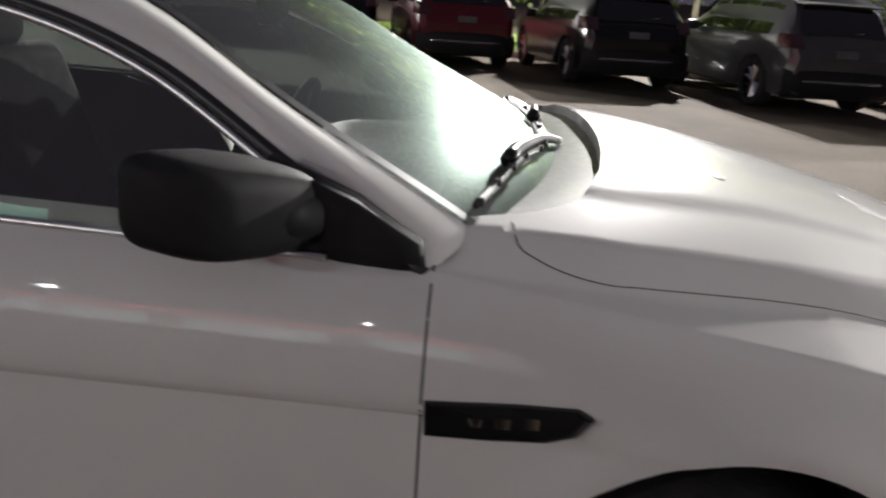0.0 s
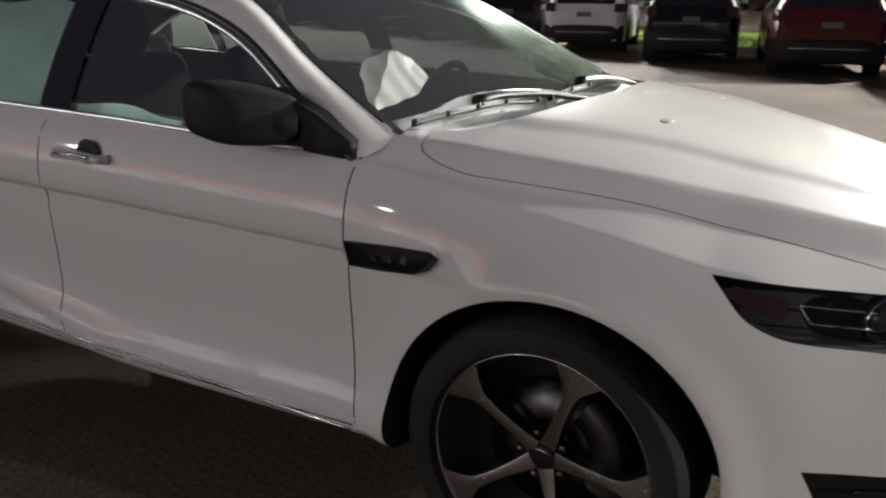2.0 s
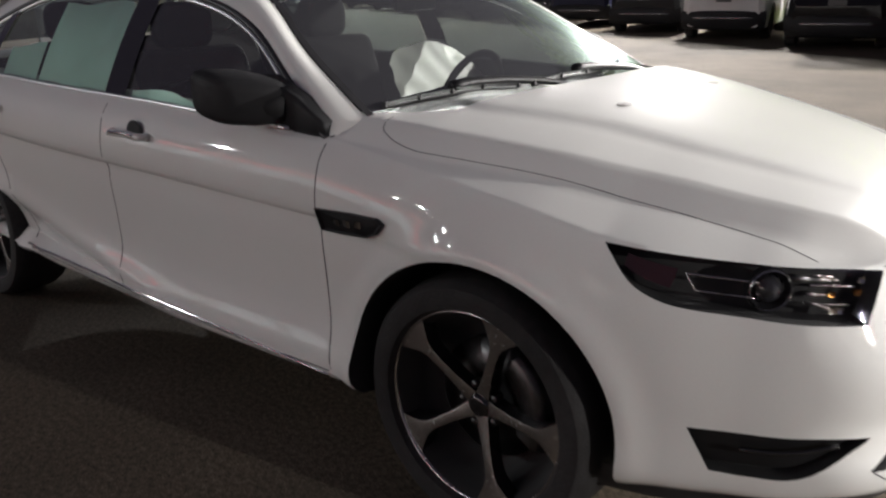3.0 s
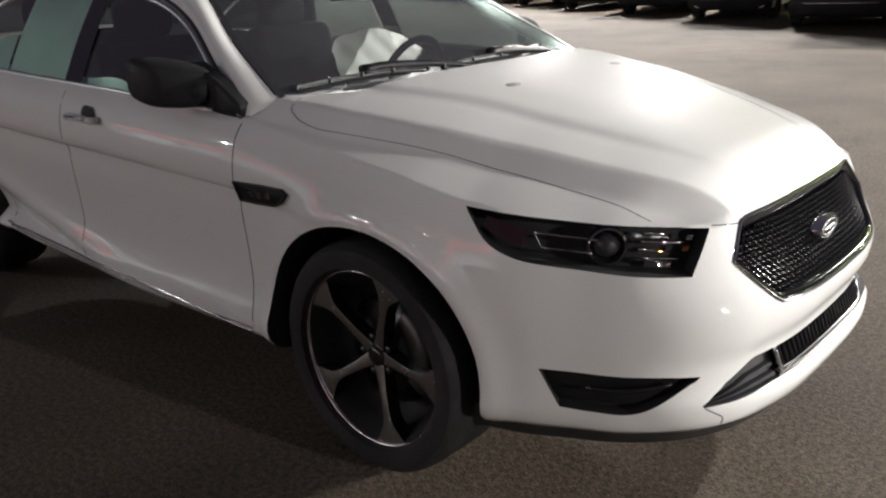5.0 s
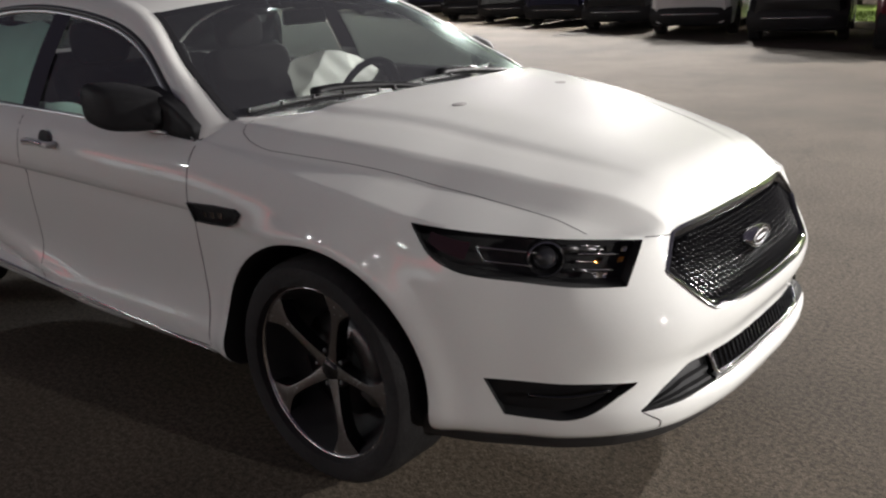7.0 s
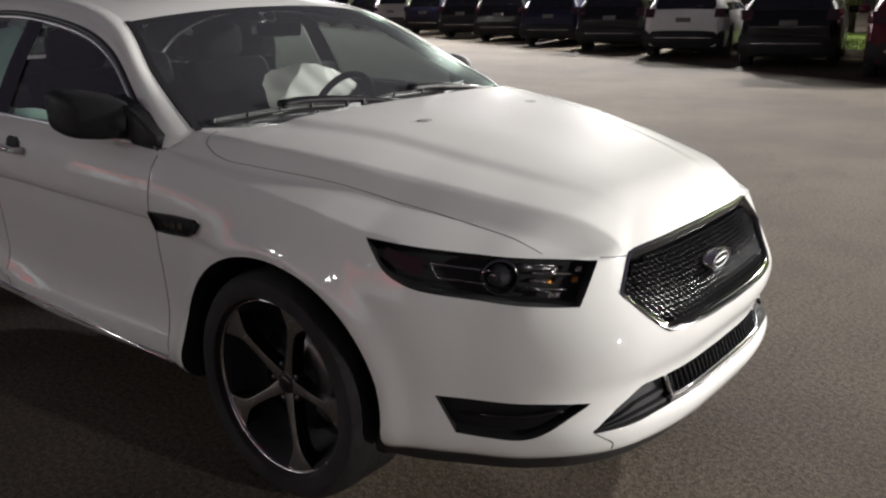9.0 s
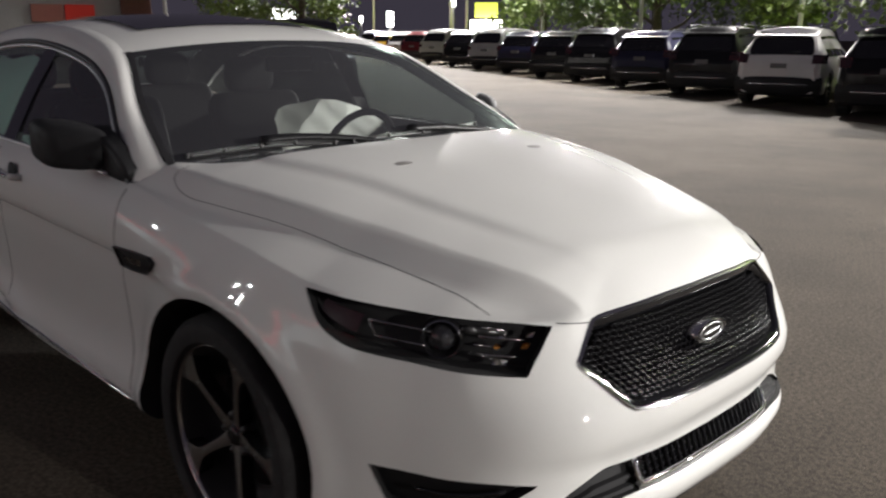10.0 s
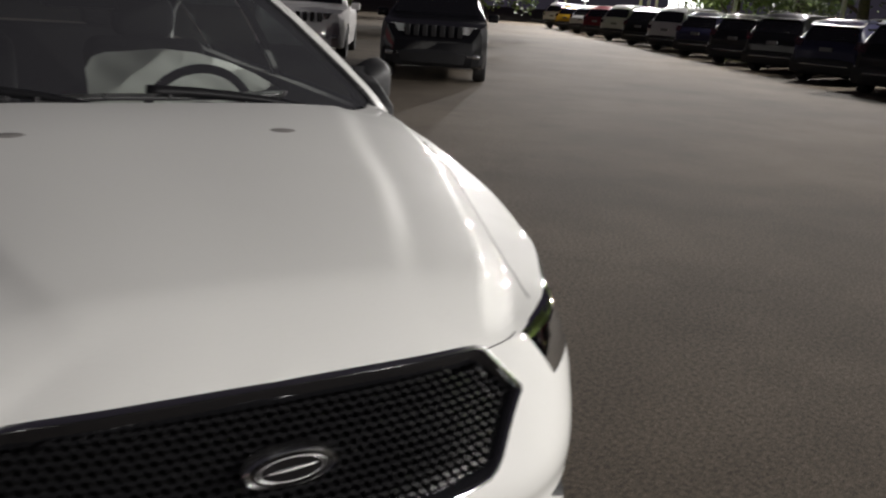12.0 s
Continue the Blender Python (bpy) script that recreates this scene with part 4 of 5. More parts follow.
# headlights
def light_unit():
    hold = new("headlight")
    hold.parent = saloon
    bm = bmesh.new()
    grid(bm, patch_points(D_LIGHT, LIGHT_TOP, LIGHT_LOW, 40, 12, -0.001))
    part("lens", bm, LENS_GLASS, hold, "clear headlight lens").visible_shadow = False
    liner(D_LIGHT, LIGHT_TOP, LIGHT_LOW, 0.066, hold)
    d = Vector(D_LIGHT).normalized()
    side = Vector((-d.y, d.x, 0))

    def at(w, q, sink):
        """A place behind the lens: w from outer tip to inner end, q from top to bottom."""
        t, b = spline(LIGHT_TOP, 40), spline(LIGHT_LOW, 40)
        i = min(39, int(w * 39))
        u, z = t[i][0] * (1 - q) + b[i][0] * q, t[i][1] * (1 - q) + b[i][1] * q
        return onto(side * u + Vector((0, 0, z)), d, -sink)[0]

    bm = bmesh.new()
    grid(bm, [[at(w, q, 0.03) for w in np.linspace(0.11, 0.30, 8)] for q in (0.32, 0.46, 0.60, 0.74)])
    part("side_reflector", bm, AMBER, hold, "dark red side reflector")
    # projector with a bright ring
    c = at(0.64, 0.5, 0.05)
    m = Matrix.Translation(c) @ Vector((-d.x, -d.y, 0)).to_track_quat("Y", "Z").to_matrix().to_4x4()
    bm = bmesh.new()
    lathe(bm, [(0.018, 0.0455), (0.022, 0.0458), (0.0235, 0.0445), (0.022, 0.0432), (0.018, 0.0430)], (0, 0, 0), n=36)
    bmesh.ops.transform(bm, matrix=m, verts=bm.verts)
    part("projector_ring", bm, CHROME, hold, "thin chrome ring")
    bm = bmesh.new()
    lathe(bm, [(0.0, 0.050), (0.018, 0.049), (0.0185, 0.043), (0.004, 0.034)], (0, 0, 0), n=36)
    bmesh.ops.transform(bm, matrix=m, verts=bm.verts)
    part("projector_shroud", bm, SATIN, hold)
    bm = bmesh.new()
    lathe(bm, [(0.0, 0.034), (0.016, 0.028), (0.026, 0.014), (0.029, 0.0001)], (0, 0, 0), n=30)
    bmesh.ops.transform(bm, matrix=m, verts=bm.verts)
    part("projector_lens", bm, mat("projector_glass", (0.03, 0.03, 0.033), 0.04, coat=0.6), hold)
    # bezel strip and the stepped bright cells towards the grille
    bm = bmesh.new()
    tube(bm, [at(w, 0.36, 0.02) for w in np.linspace(0.32, 0.58, 10)], 0.0024, 6)
    tube(bm, [at(w, 0.66, 0.02) for w in np.linspace(0.37, 0.58, 10)], 0.002, 6)
    tube(bm, [at(0.32, 0.36, 0.02), at(0.37, 0.66, 0.02)], 0.002, 6)
    part("bezel_line", bm, MACHINED, hold)
    bm = bmesh.new()
    tube(bm, [at(w, 0.24 + 0.10 * (w - 0.7), 0.034) for w in np.linspace(0.68, 0.86, 10)], [0.010 - 0.0005 * k for k in range(10)], 8)
    tube(bm, [at(w, 0.62 + 1.1 * (w - 0.74), 0.026) for w in np.linspace(0.76, 0.86, 6)], 0.0035, 6)
    part("light_guide", bm, mat("smoky_trim", (0.05, 0.05, 0.05), 0.3, metal=0.5), hold)
    for w0, w1, q0, q1, amber in ((0.838, 0.866, 0.22, 0.32, 0), (0.84, 0.868, 0.42, 0.52, 1), (0.925, 0.955, 0.16, 0.27, 0), (0.925, 0.955, 0.38, 0.50, 1), (0.86, 0.90, 0.70, 0.84, 0)):
        bm = bmesh.new()
        rows = []
        for q in np.linspace(q0, q1, 4):
            rows.append([at(w, q, 0.022 + 0.018 * math.sin(math.pi * (w - w0) / (w1 - w0)) * math.sin(math.pi * (q - q0) / (q1 - q0))) for w in np.linspace(w0, w1, 4)])
        grid(bm, rows)
        part("reflector_cell", bm, AMBER_CELL if amber else CHROME, hold)
    for k in range(4):
        bm = bmesh.new()
        tube(bm, [at(w, 0.16 + 0.17 * k + 0.10 * (w - 0.76), 0.030) for w in np.linspace(0.765, 0.835 + 0.10 * (k % 2), 6)], 0.0022, 6)
        part("reflector_fin", bm, MACHINED, hold)
    return hold


def twin(hold):
    """The mirror-image of a small assembly."""
    o = new(hold.name.split(".")[0])
    o.parent = saloon
    for c in hold.children:
        t = mirrored(c, c.name.split(".")[0], o)
        t.visible_shadow = c.visible_shadow


twin(light_unit())

# fog pockets, parking sensor caps, fender vents, handles
fog = new("fog_pocket")
fog.parent = saloon
liner(D_LIGHT, FOG_TOP, FOG_LOW, 0.044, fog)
_bm = bmesh.new()
_rr = patch_points(D_LIGHT, [(u + (0.02 if i == 0 else -0.02 if i == 3 else 0), z - 0.014) for i, (u, z) in enumerate(FOG_TOP)], [(u, z + 0.014) for u, z in FOG_LOW], 20, 5, -0.03)
grid(_bm, _rr)
part("fog_insert", _bm, SATIN, fog, "black fog lamp insert")
_bm = bmesh.new()
tube(_bm, [_rr[2][k] + Vector((0.012, -0.014, 0)) for k in range(5, 16)], 0.006, 6)
part("fog_bar", _bm, GLOSS, fog)
twin(fog)
_bm = bmesh.new()
p, n = onto((0.475, -1.2, 0.527), (0, 1, 0))
for dx, r in ((0.0, 0.013),):
    q, n = onto((0.475 - dx + 0.014, -1.2, 0.527 - 0.004 * (dx > 0)), (0, 1, 0))
    bmesh.ops.create_uvsphere(_bm, u_segments=16, v_segments=8, radius=r, matrix=Matrix.Translation(q - n * 0.004) @ n.to_track_quat("Z", "Y").to_matrix().to_4x4() @ Matrix.Diagonal((1, 1, 0.3, 1)))
_s = part("sensor_cap", _bm, PAINT, saloon)
mirrored(_s, "sensor_cap", saloon)


def vent():
    hold = new("fender_vent")
    hold.parent = saloon
    out = [(-0.496, 0.817), (-0.36, 0.824), (-0.268, 0.824), (-0.245, 0.811), (-0.268, 0.783), (-0.31, 0.764), (-0.40, 0.756), (-0.494, 0.753)]
    cx, cz = -0.365, 0.79
    bm = bmesh.new()
    rows = []
    for k, l in ((1.0, -0.002), (1.0, 0.010), (0.97, 0.012), (0.92, 0.010), (0.88, 0.006), (0.6, 0.006), (0.3, 0.006), (0.001, 0.006)):
        rows.append([onto((cx + (x - cx) * k, -1.2, cz + (z - cz) * k), (0, 1, 0), l)[0] for x, z in out])
    grid(bm, rows, True)
    bmesh.ops.recalc_face_normals(bm, faces=bm.faces)
    part("vent_bezel", bm, SATIN, hold, "gloss black fender vent", angle=20)
    for k in range(3):
        bm = bmesh.new()
        x0 = -0.43 + 0.042 * k
        rows = []
        for zz in (0.780, 0.799):
            rows.append([onto((x, -1.2, zz + 0.004 * k), (0, 1, 0), l)[0] for x, l in ((x0, 0.005), (x0, 0.0095), (x0 + 0.022, 0.0095), (x0 + 0.022, 0.005))])
        grid(bm, rows)
        part("badge_bar", bm, mat("vent_badge", (0.30, 0.28, 0.28), 0.2, metal=1.0), hold, "plain dark chrome badge bar")
    return hold


twin(vent())


def handle(cx, cz):
    hold = new("door_handle")
    hold.parent = saloon
    bm = bmesh.new()
    pts = [onto((cx + dx, -1.2, cz + 0.012 * (1 - abs(dx) / 0.12)), (0, 1, 0), l)[0] for dx, l in ((-0.115, 0.0), (-0.10, 0.022), (-0.05, 0.034), (0.02, 0.036), (0.08, 0.028), (0.10, 0.0))]
    tube(bm, [tuple(p) for p in spline([tuple(p) for p in pts], 18)], 0.013, 8)
    part("grip", bm, PAINT, hold)
    bm = bmesh.new()
    tube(bm, [tuple(Vector(p) + Vector((0, -0.0095, 0.004))) for p in spline([tuple(p) for p in pts], 18)[3:15]], 0.0065, 8)
    part("grip_strip", bm, CHROME, hold, "chrome strip along the grip")
    # a flat dark dome paints in the shade of the hand hollow
    bm = bmesh.new()
    p, n = onto((cx + 0.02, -1.2, cz + 0.005), (0, 1, 0))
    bmesh.ops.create_uvsphere(bm, u_segments=20, v_segments=10, radius=1, matrix=Matrix.Translation(p) @ Matrix.Diagonal((0.052, 0.006, 0.046, 1)))
    part("recess", bm, LINING, hold)
    return hold


twin(handle(-1.40, 0.920))
twin(handle(-2.48, 0.93))

# bright strip along the sill
_bm = bmesh.new()
tube(_bm, [onto((x, -1.2, np.interp(-x, [0.5, 0.9, 1.4, 2.4], [0.318, 0.336, 0.350, 0.350])), (0, 1, 0), 0.001)[0] for x in np.linspace(-0.50, -2.40, 60)], 0.006, 6)
_s = part("sill_trim", _bm, CHROME, saloon)
mirrored(_s, "sill_trim", saloon)

# cabin
def seat(x, y, wide, name):
    bm = bmesh.new()
    box(bm, (x - 0.25, y - wide, 0.45), (x + 0.27, y + wide, 0.62), 0.05, 3)
    m = Matrix.Translation((x - 0.24, y, 0.58)) @ Matrix.Rotation(radians(-20), 4, "Y")
    b2 = bmesh.new()
    box(b2, (-0.07, -wide, 0.0), (0.07, wide, 0.60), 0.06, 3)
    bmesh.ops.transform(b2, matrix=m, verts=b2.verts)
    me = bpy.data.meshes.new("tmp")
    b2.to_mesh(me)
    b2.free()
    bm.from_mesh(me)
    bpy.data.meshes.remove(me)
    s = part(name, bm, STONE, saloon, "dark grey leather seat")
    for dy in ((0,) if wide < 0.4 else (-0.38, 0.38)):
        bm = bmesh.new()
        bmesh.ops.create_uvsphere(bm, u_segments=20, v_segments=12, radius=1)
        for v in bm.verts:
            e = lambda a: math.copysign(abs(a) ** 0.6, a)
            v.co = Vector((x - 0.47 + e(v.co.x) * 0.06, y + dy + e(v.co.y) * 0.13, 1.23 + e(v.co.z) * 0.095))
        part("headrest", bm, LEATHER, s)


seat(-1.45, -0.38, 0.25, "front_seat")
seat(-1.45, 0.38, 0.25, "front_seat")
seat(-2.35, 0.0, 0.62, "rear_bench")
_bm = bmesh.new()
rows = []
for w in np.linspace(0, 1, 8):
    rows.append([(-0.50 + 0.13 * (1 - v * v) * (1 - w) - 0.50 * w, 0.76 * v, 0.985 + 0.02 * (1 - v * v) - 0.05 * w * w - 0.25 * max(0, w - 0.85) / 0.15 + (0.035 * math.exp(-((v - 0.47) / 0.2) ** 2) * smooth(0.2, 0.7, w))) for v in np.linspace(-1, 1, 30)])
grid(_bm, rows)
part("dashboard", _bm, DASH, saloon)
_bm = bmesh.new()
_ring = [Vector((-1.02 + 0.06 * math.sin(a), 0.38 + 0.185 * math.cos(a), 0.93 + 0.175 * math.sin(a))) for a in np.linspace(0, 2 * math.pi, 37)]
tube(_bm, _ring, 0.016, 8, False)
tube(_bm, [(-1.02, 0.20, 0.93), (-1.0, 0.38, 0.93), (-1.02, 0.56, 0.93)], 0.025, 8)
part("steering_wheel", _bm, LEATHER, saloon)
# an added upright sheet behind the steering wheel stands in for a pale patch
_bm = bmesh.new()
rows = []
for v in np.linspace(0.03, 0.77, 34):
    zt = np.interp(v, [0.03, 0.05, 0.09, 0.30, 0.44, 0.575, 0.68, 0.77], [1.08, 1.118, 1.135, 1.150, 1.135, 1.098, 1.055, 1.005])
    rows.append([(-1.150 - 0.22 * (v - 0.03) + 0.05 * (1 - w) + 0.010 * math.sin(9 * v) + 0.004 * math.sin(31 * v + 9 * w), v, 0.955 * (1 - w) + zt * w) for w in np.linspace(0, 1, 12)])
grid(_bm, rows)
part("protective_sheet", _bm, translucent("pale_plastic_sheet", (0.78, 0.80, 0.74), 0.35), saloon, "added pale sheet standing in for a pale patch behind the windscreen")
_bm = bmesh.new()
box(_bm, (-0.99, -0.11, 1.285), (-0.965, 0.11, 1.345), 0.01)
part("rear_view_mirror", _bm, BLACK, saloon)


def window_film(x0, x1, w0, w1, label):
    """A translucent sheet just inside the door glass, standing in for the light seen there."""
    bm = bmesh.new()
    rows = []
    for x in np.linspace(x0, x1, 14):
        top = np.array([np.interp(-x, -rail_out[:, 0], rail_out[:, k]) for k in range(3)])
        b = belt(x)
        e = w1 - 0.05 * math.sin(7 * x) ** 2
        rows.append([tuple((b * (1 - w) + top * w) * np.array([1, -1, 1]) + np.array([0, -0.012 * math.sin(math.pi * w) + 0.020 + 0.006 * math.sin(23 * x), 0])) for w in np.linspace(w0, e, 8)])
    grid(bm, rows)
    part("window_film", bm, GLASS_LIGHT, saloon, label)


window_film(-1.69, -2.20, 0.02, 0.84, "pale green sheet standing in for light in the rear door glass")
window_film(-2.22, -2.50, 0.02, 0.42, "pale green sheet standing in for light in the rear door glass")
window_film(-1.10, -1.53, 0.01, 0.11, "pale green sheet standing in for light along the front door glass")

# ---- the lot ----
def asphalt():
    m = mat("worn_asphalt", (0.082, 0.067, 0.0505), 0.9, spec=0.12, bump=0.32, bump_scale=110)
    nt = m.node_tree
    b = nt.nodes["Principled BSDF"]
    tc = nt.nodes.new("ShaderNodeTexCoord")

    def noise_at(scale, detail, lo, hi, a, z):
        n = nt.nodes.new("ShaderNodeTexNoise")
        n.inputs["Scale"].default_value, n.inputs["Detail"].default_value = scale, detail
        nt.links.new(tc.outputs["Object"], n.inputs["Vector"])
        r = nt.nodes.new("ShaderNodeMapRange")
        r.inputs[1].default_value, r.inputs[2].default_value, r.inputs[3].default_value, r.inputs[4].default_value = lo, hi, a, z
        nt.links.new(n.outputs["Fac"], r.inputs[0])
        return r.outputs[0]

    def times(p, q):
        k = nt.nodes.new("ShaderNodeMath")
        k.operation = "MULTIPLY"
        nt.links.new(p, k.inputs[0])
        nt.links.new(q, k.inputs[1])
        return k.outputs[0]

    v = times(noise_at(52, 4, 0.36, 0.64, 0.70, 1.34), noise_at(0.9, 3, 0.3, 0.7, 0.92, 1.08))
    v = times(v, noise_at(170, 3, 0.35, 0.65, 0.58, 1.55))
    v = times(v, noise_at(0.35, 4, 0.35, 0.65, 0.76, 1.20))
    v = times(v, noise_at(1.7, 5, 0.30, 0.55, 0.90, 1.05))
    # fine cracks
    vo = nt.nodes.new("ShaderNodeTexVoronoi")
    vo.feature = "DISTANCE_TO_EDGE"
    vo.inputs["Scale"].default_value = 0.16
    wob = nt.nodes.new("ShaderNodeTexNoise")
    wob.inputs["Scale"].default_value, wob.inputs["Detail"].default_value = 1.6, 6
    nt.links.new(tc.outputs["Object"], wob.inputs["Vector"])
    add = nt.nodes.new("ShaderNodeVectorMath")
    add.operation = "MULTIPLY_ADD"
    add.inputs[1].default_value = (1.3, 1.3, 0)
    nt.links.new(wob.outputs["Color"], add.inputs[0])
    nt.links.new(tc.outputs["Object"], add.inputs[2])
    nt.links.new(add.outputs[0], vo.inputs["Vector"])
    r = nt.nodes.new("ShaderNodeMapRange")
    r.inputs[1].default_value, r.inputs[2].default_value, r.inputs[3].default_value, r.inputs[4].default_value = 0.0, 0.004, 0.84, 1.0
    nt.links.new(vo.outputs["Distance"], r.inputs[0])
    v = times(v, r.outputs[0])
    s = nt.nodes.new("ShaderNodeVectorMath")
    s.operation = "SCALE"
    s.inputs[0].default_value = (0.082, 0.067, 0.0505)
    nt.links.new(v, s.inputs["Scale"])
    nt.links.new(s.outputs[0], b.inputs["Base Color"])
    return m


_bm = bmesh.new()
grid(_bm, [[(x, y, 0.0) for x in (-500, -60, -20, 10, 60, 500)] for y in (-500, -40, -10, 20, 80, 500)])
bmesh.ops.recalc_face_normals(_bm, faces=_bm.faces)
tagged(part("ground", _bm, asphalt()), "worn grey asphalt of the car lot", "ground", kind="structure")

# row of cars: a line of rear bumpers running away from the camera
ROW = np.array([-7.28, 15.70])
ALONG = np.array([-0.885, 0.466])
ROW_TURN = 13.0     # degrees by which the parked cars point left of +y


def row_at(s, back=0.0):
    h = radians(90 + ROW_TURN)
    p = ROW + ALONG * s + np.array([math.cos(h), math.sin(h)]) * back
    return float(p[0]), float(p[1])


# grass bank and kerb behind the row
GRASS = mat("lit_grass", (0.13, 0.19, 0.03), 0.8, vary=0.5, scale=25, bump=0.8, bump_scale=60, stain=0.25, stain_scale=1.0)
KERB = mat("kerb_concrete", (0.38, 0.35, 0.30), 0.85, vary=0.15, scale=30, bump=0.3)
_bm = bmesh.new()
_rng = random.Random(5)
grid(_bm, [[(*row_at(s, b), (0.13 if 0 < k < 5 else -0.05) + _rng.uniform(-0.01, 0.02)) for k, b in enumerate((5.55, 5.6, 6.5, 9.0, 14.0, 14.1))] for s in np.linspace(-30, 75, 70)])
bmesh.ops.recalc_face_normals(_bm, faces=_bm.faces)
tagged(part("grass_bank", _bm, GRASS), "mown yellow green grass bank under the lot lamps", "grass", kind="structure")
_bm = bmesh.new()
for _i in range(9000):
    _s, _d = _rng.uniform(-22, 14), 5.6 + _rng.random() ** 1.6 * 4.0
    _x, _y = row_at(_s, _d)
    _h, _a = _rng.uniform(0.05, 0.12), _rng.uniform(0, 6.28)
    _w = _rng.uniform(0.01, 0.022)
    _v = [_bm.verts.new(p) for p in ((_x - math.cos(_a) * _w, _y - math.sin(_a) * _w, 0.11), (_x + math.cos(_a) * _w, _y + math.sin(_a) * _w, 0.11), (_x + _rng.uniform(-0.05, 0.05), _y + _rng.uniform(-0.05, 0.05), 0.12 + _h))]
    _bm.faces.new(_v)
tagged(part("grass_blades", _bm, GRASS, smooth=False), "short grass blades on the bank", "grass", kind="stuff")
_bm = bmesh.new()
grid(_bm, [[(*row_at(s, b), z) for b, z in ((5.38, 0.0), (5.38, 0.13), (5.40, 0.15), (5.53, 0.15), (5.55, 0.13), (5.55, 0.0))] for s in np.linspace(-30, 75, 50)])
bmesh.ops.recalc_face_normals(_bm, faces=_bm.faces)
tagged(part("kerb", _bm, KERB), "pale concrete kerb along the grass bank", "kerb", kind="structure")

DARK_GLASS = mat("tinted_glass", (0.006, 0.006, 0.007), 0.05, coat=0.5)
CLAD = mat("dark_cladding", (0.012, 0.012, 0.013), 0.6, spec=0.25, vary=0.2, scale=20)
TAIL = mat("red_tail_lens", (0.035, 0.005, 0.006), 0.12, coat=1.0)
LAMP = mat("clear_lamp_unit", (0.34, 0.34, 0.34), 0.15, metal=0.8, vary=0.3, scale=40)
PLATE = mat("plain_plate", (0.10, 0.10, 0.10), 0.5, vary=0.1, scale=30)


def paint(name, c):
    return mat(name, c, 0.35, coat=0.55, spec=0.1, vary=0.05, scale=60, stain=0.05, stain_scale=2)


def ring_wheel(cx, cy, r, sgn, car):
    w = new("wheel")
    w.parent = car
    bm = bmesh.new()
    lathe(bm, [(0.10, r * 0.68), (0.12, r * 0.85), (0.11, r * 0.96), (0.07, r), (-0.08, r), (-0.11, r * 0.9), (-0.11, r * 0.6)], (cx, cy, r), n=32)
    for v in bm.verts:
        v.co.y = cy + (v.co.y - cy) * sgn
    bmesh.ops.recalc_face_normals(bm, faces=bm.faces)
    part("tyre", bm, RUBBER, w)
    bm = bmesh.new()
    n = 10
    vs = []
    for k in range(n * 2):
        a = 2 * math.pi * k / (n * 2)
        rr = r * 0.66 if k % 2 else r * 0.62
        vs.append((rr, a))
    cen = bm.verts.new((cx, cy + 0.06 * sgn, r))
    ring = [bm.verts.new((cx + rr * math.cos(a), cy + (0.095 if k % 2 else 0.03) * sgn, r + rr * math.sin(a))) for k, (rr, a) in enumerate(vs)]
    for k in range(len(ring)):
        bm.faces.new((cen, ring[k], ring[(k + 1) % len(ring)]))
    part("rim", bm, MACHINED, w, smooth=False)


def suv(name, label, x, y, turn, colour, length=4.55, width=1.86, height=1.68, style="suv", group="row of parked cars", rail=True, lean=0.25):
    """A parked car, x forward from its rear bumper."""
    car = thing(name, label, "car", group, (x, y, 0), turn)
    hw = width / 2
    lift = 0.10 if height > 1.75 and style != "van" else 0.0
    roof_x0, roof_x1 = 0.55 + lean * 0.4, length * (0.56 if style != "van" else 0.68)
    screen_x = roof_x1 + (0.75 if style != "van" else 0.85)
    belt_z, hood_z = height * 0.60, height * 0.60 if style != "van" else height * 0.58
    if style == "sedan":
        roof_x0, belt_z, hood_z = 1.35, height * 0.63, height * 0.58
    wr = 0.36 if style != "sedan" else 0.33
    ax0, ax1 = 0.86, length - 0.92

    def top_z(t):
        xs = [0.0, 0.06, 0.12, 0.30 + lean * 0.3, roof_x0, (roof_x0 + roof_x1) / 2, roof_x1, screen_x, length - 0.45, length - 0.1, length]
        if style == "sedan":
            zs = [0.85, 0.98, belt_z + 0.02, belt_z + 0.04, height - 0.1, height, height - 0.03, belt_z + 0.02, hood_z - 0.05, hood_z - 0.15, 0.7]
            xs[3] = 0.62
        else:
            zs = [0.80, 0.98, belt_z + 0.02, height - 0.22, height - 0.03, height, height - 0.02, belt_z + 0.02, hood_z - 0.02, hood_z - 0.1, 0.72]
        return np.interp(t, xs, zs)

    def half_w(t):
        return hw * np.interp(t, [0, 0.08, 0.35, 1.0, length - 1.0, length - 0.35, length - 0.08, length], [0.80, 0.91, 0.98, 1.0, 1.0, 0.97, 0.86, 0.72])

    stations = sorted(set([0, 0.03, 0.08, 0.14, 0.22, 0.32, 0.42, 0.5, 0.55, 0.65] + list(np.arange(0.8, length - 0.3, 0.14)) + [length - 0.3, length - 0.2, length - 0.1, length - 0.04, length]))
    rows = []
    for t in stations:
        tz, w = float(top_z(t)), float(half_w(t))
        low = 0.24 if 0.2 < t < length - 0.2 else 0.28
        bz = min(belt_z, tz - 0.03)
        tw = w * (0.955 - 0.31 * np.clip((tz - belt_z) / (height - belt_z), 0, 1))
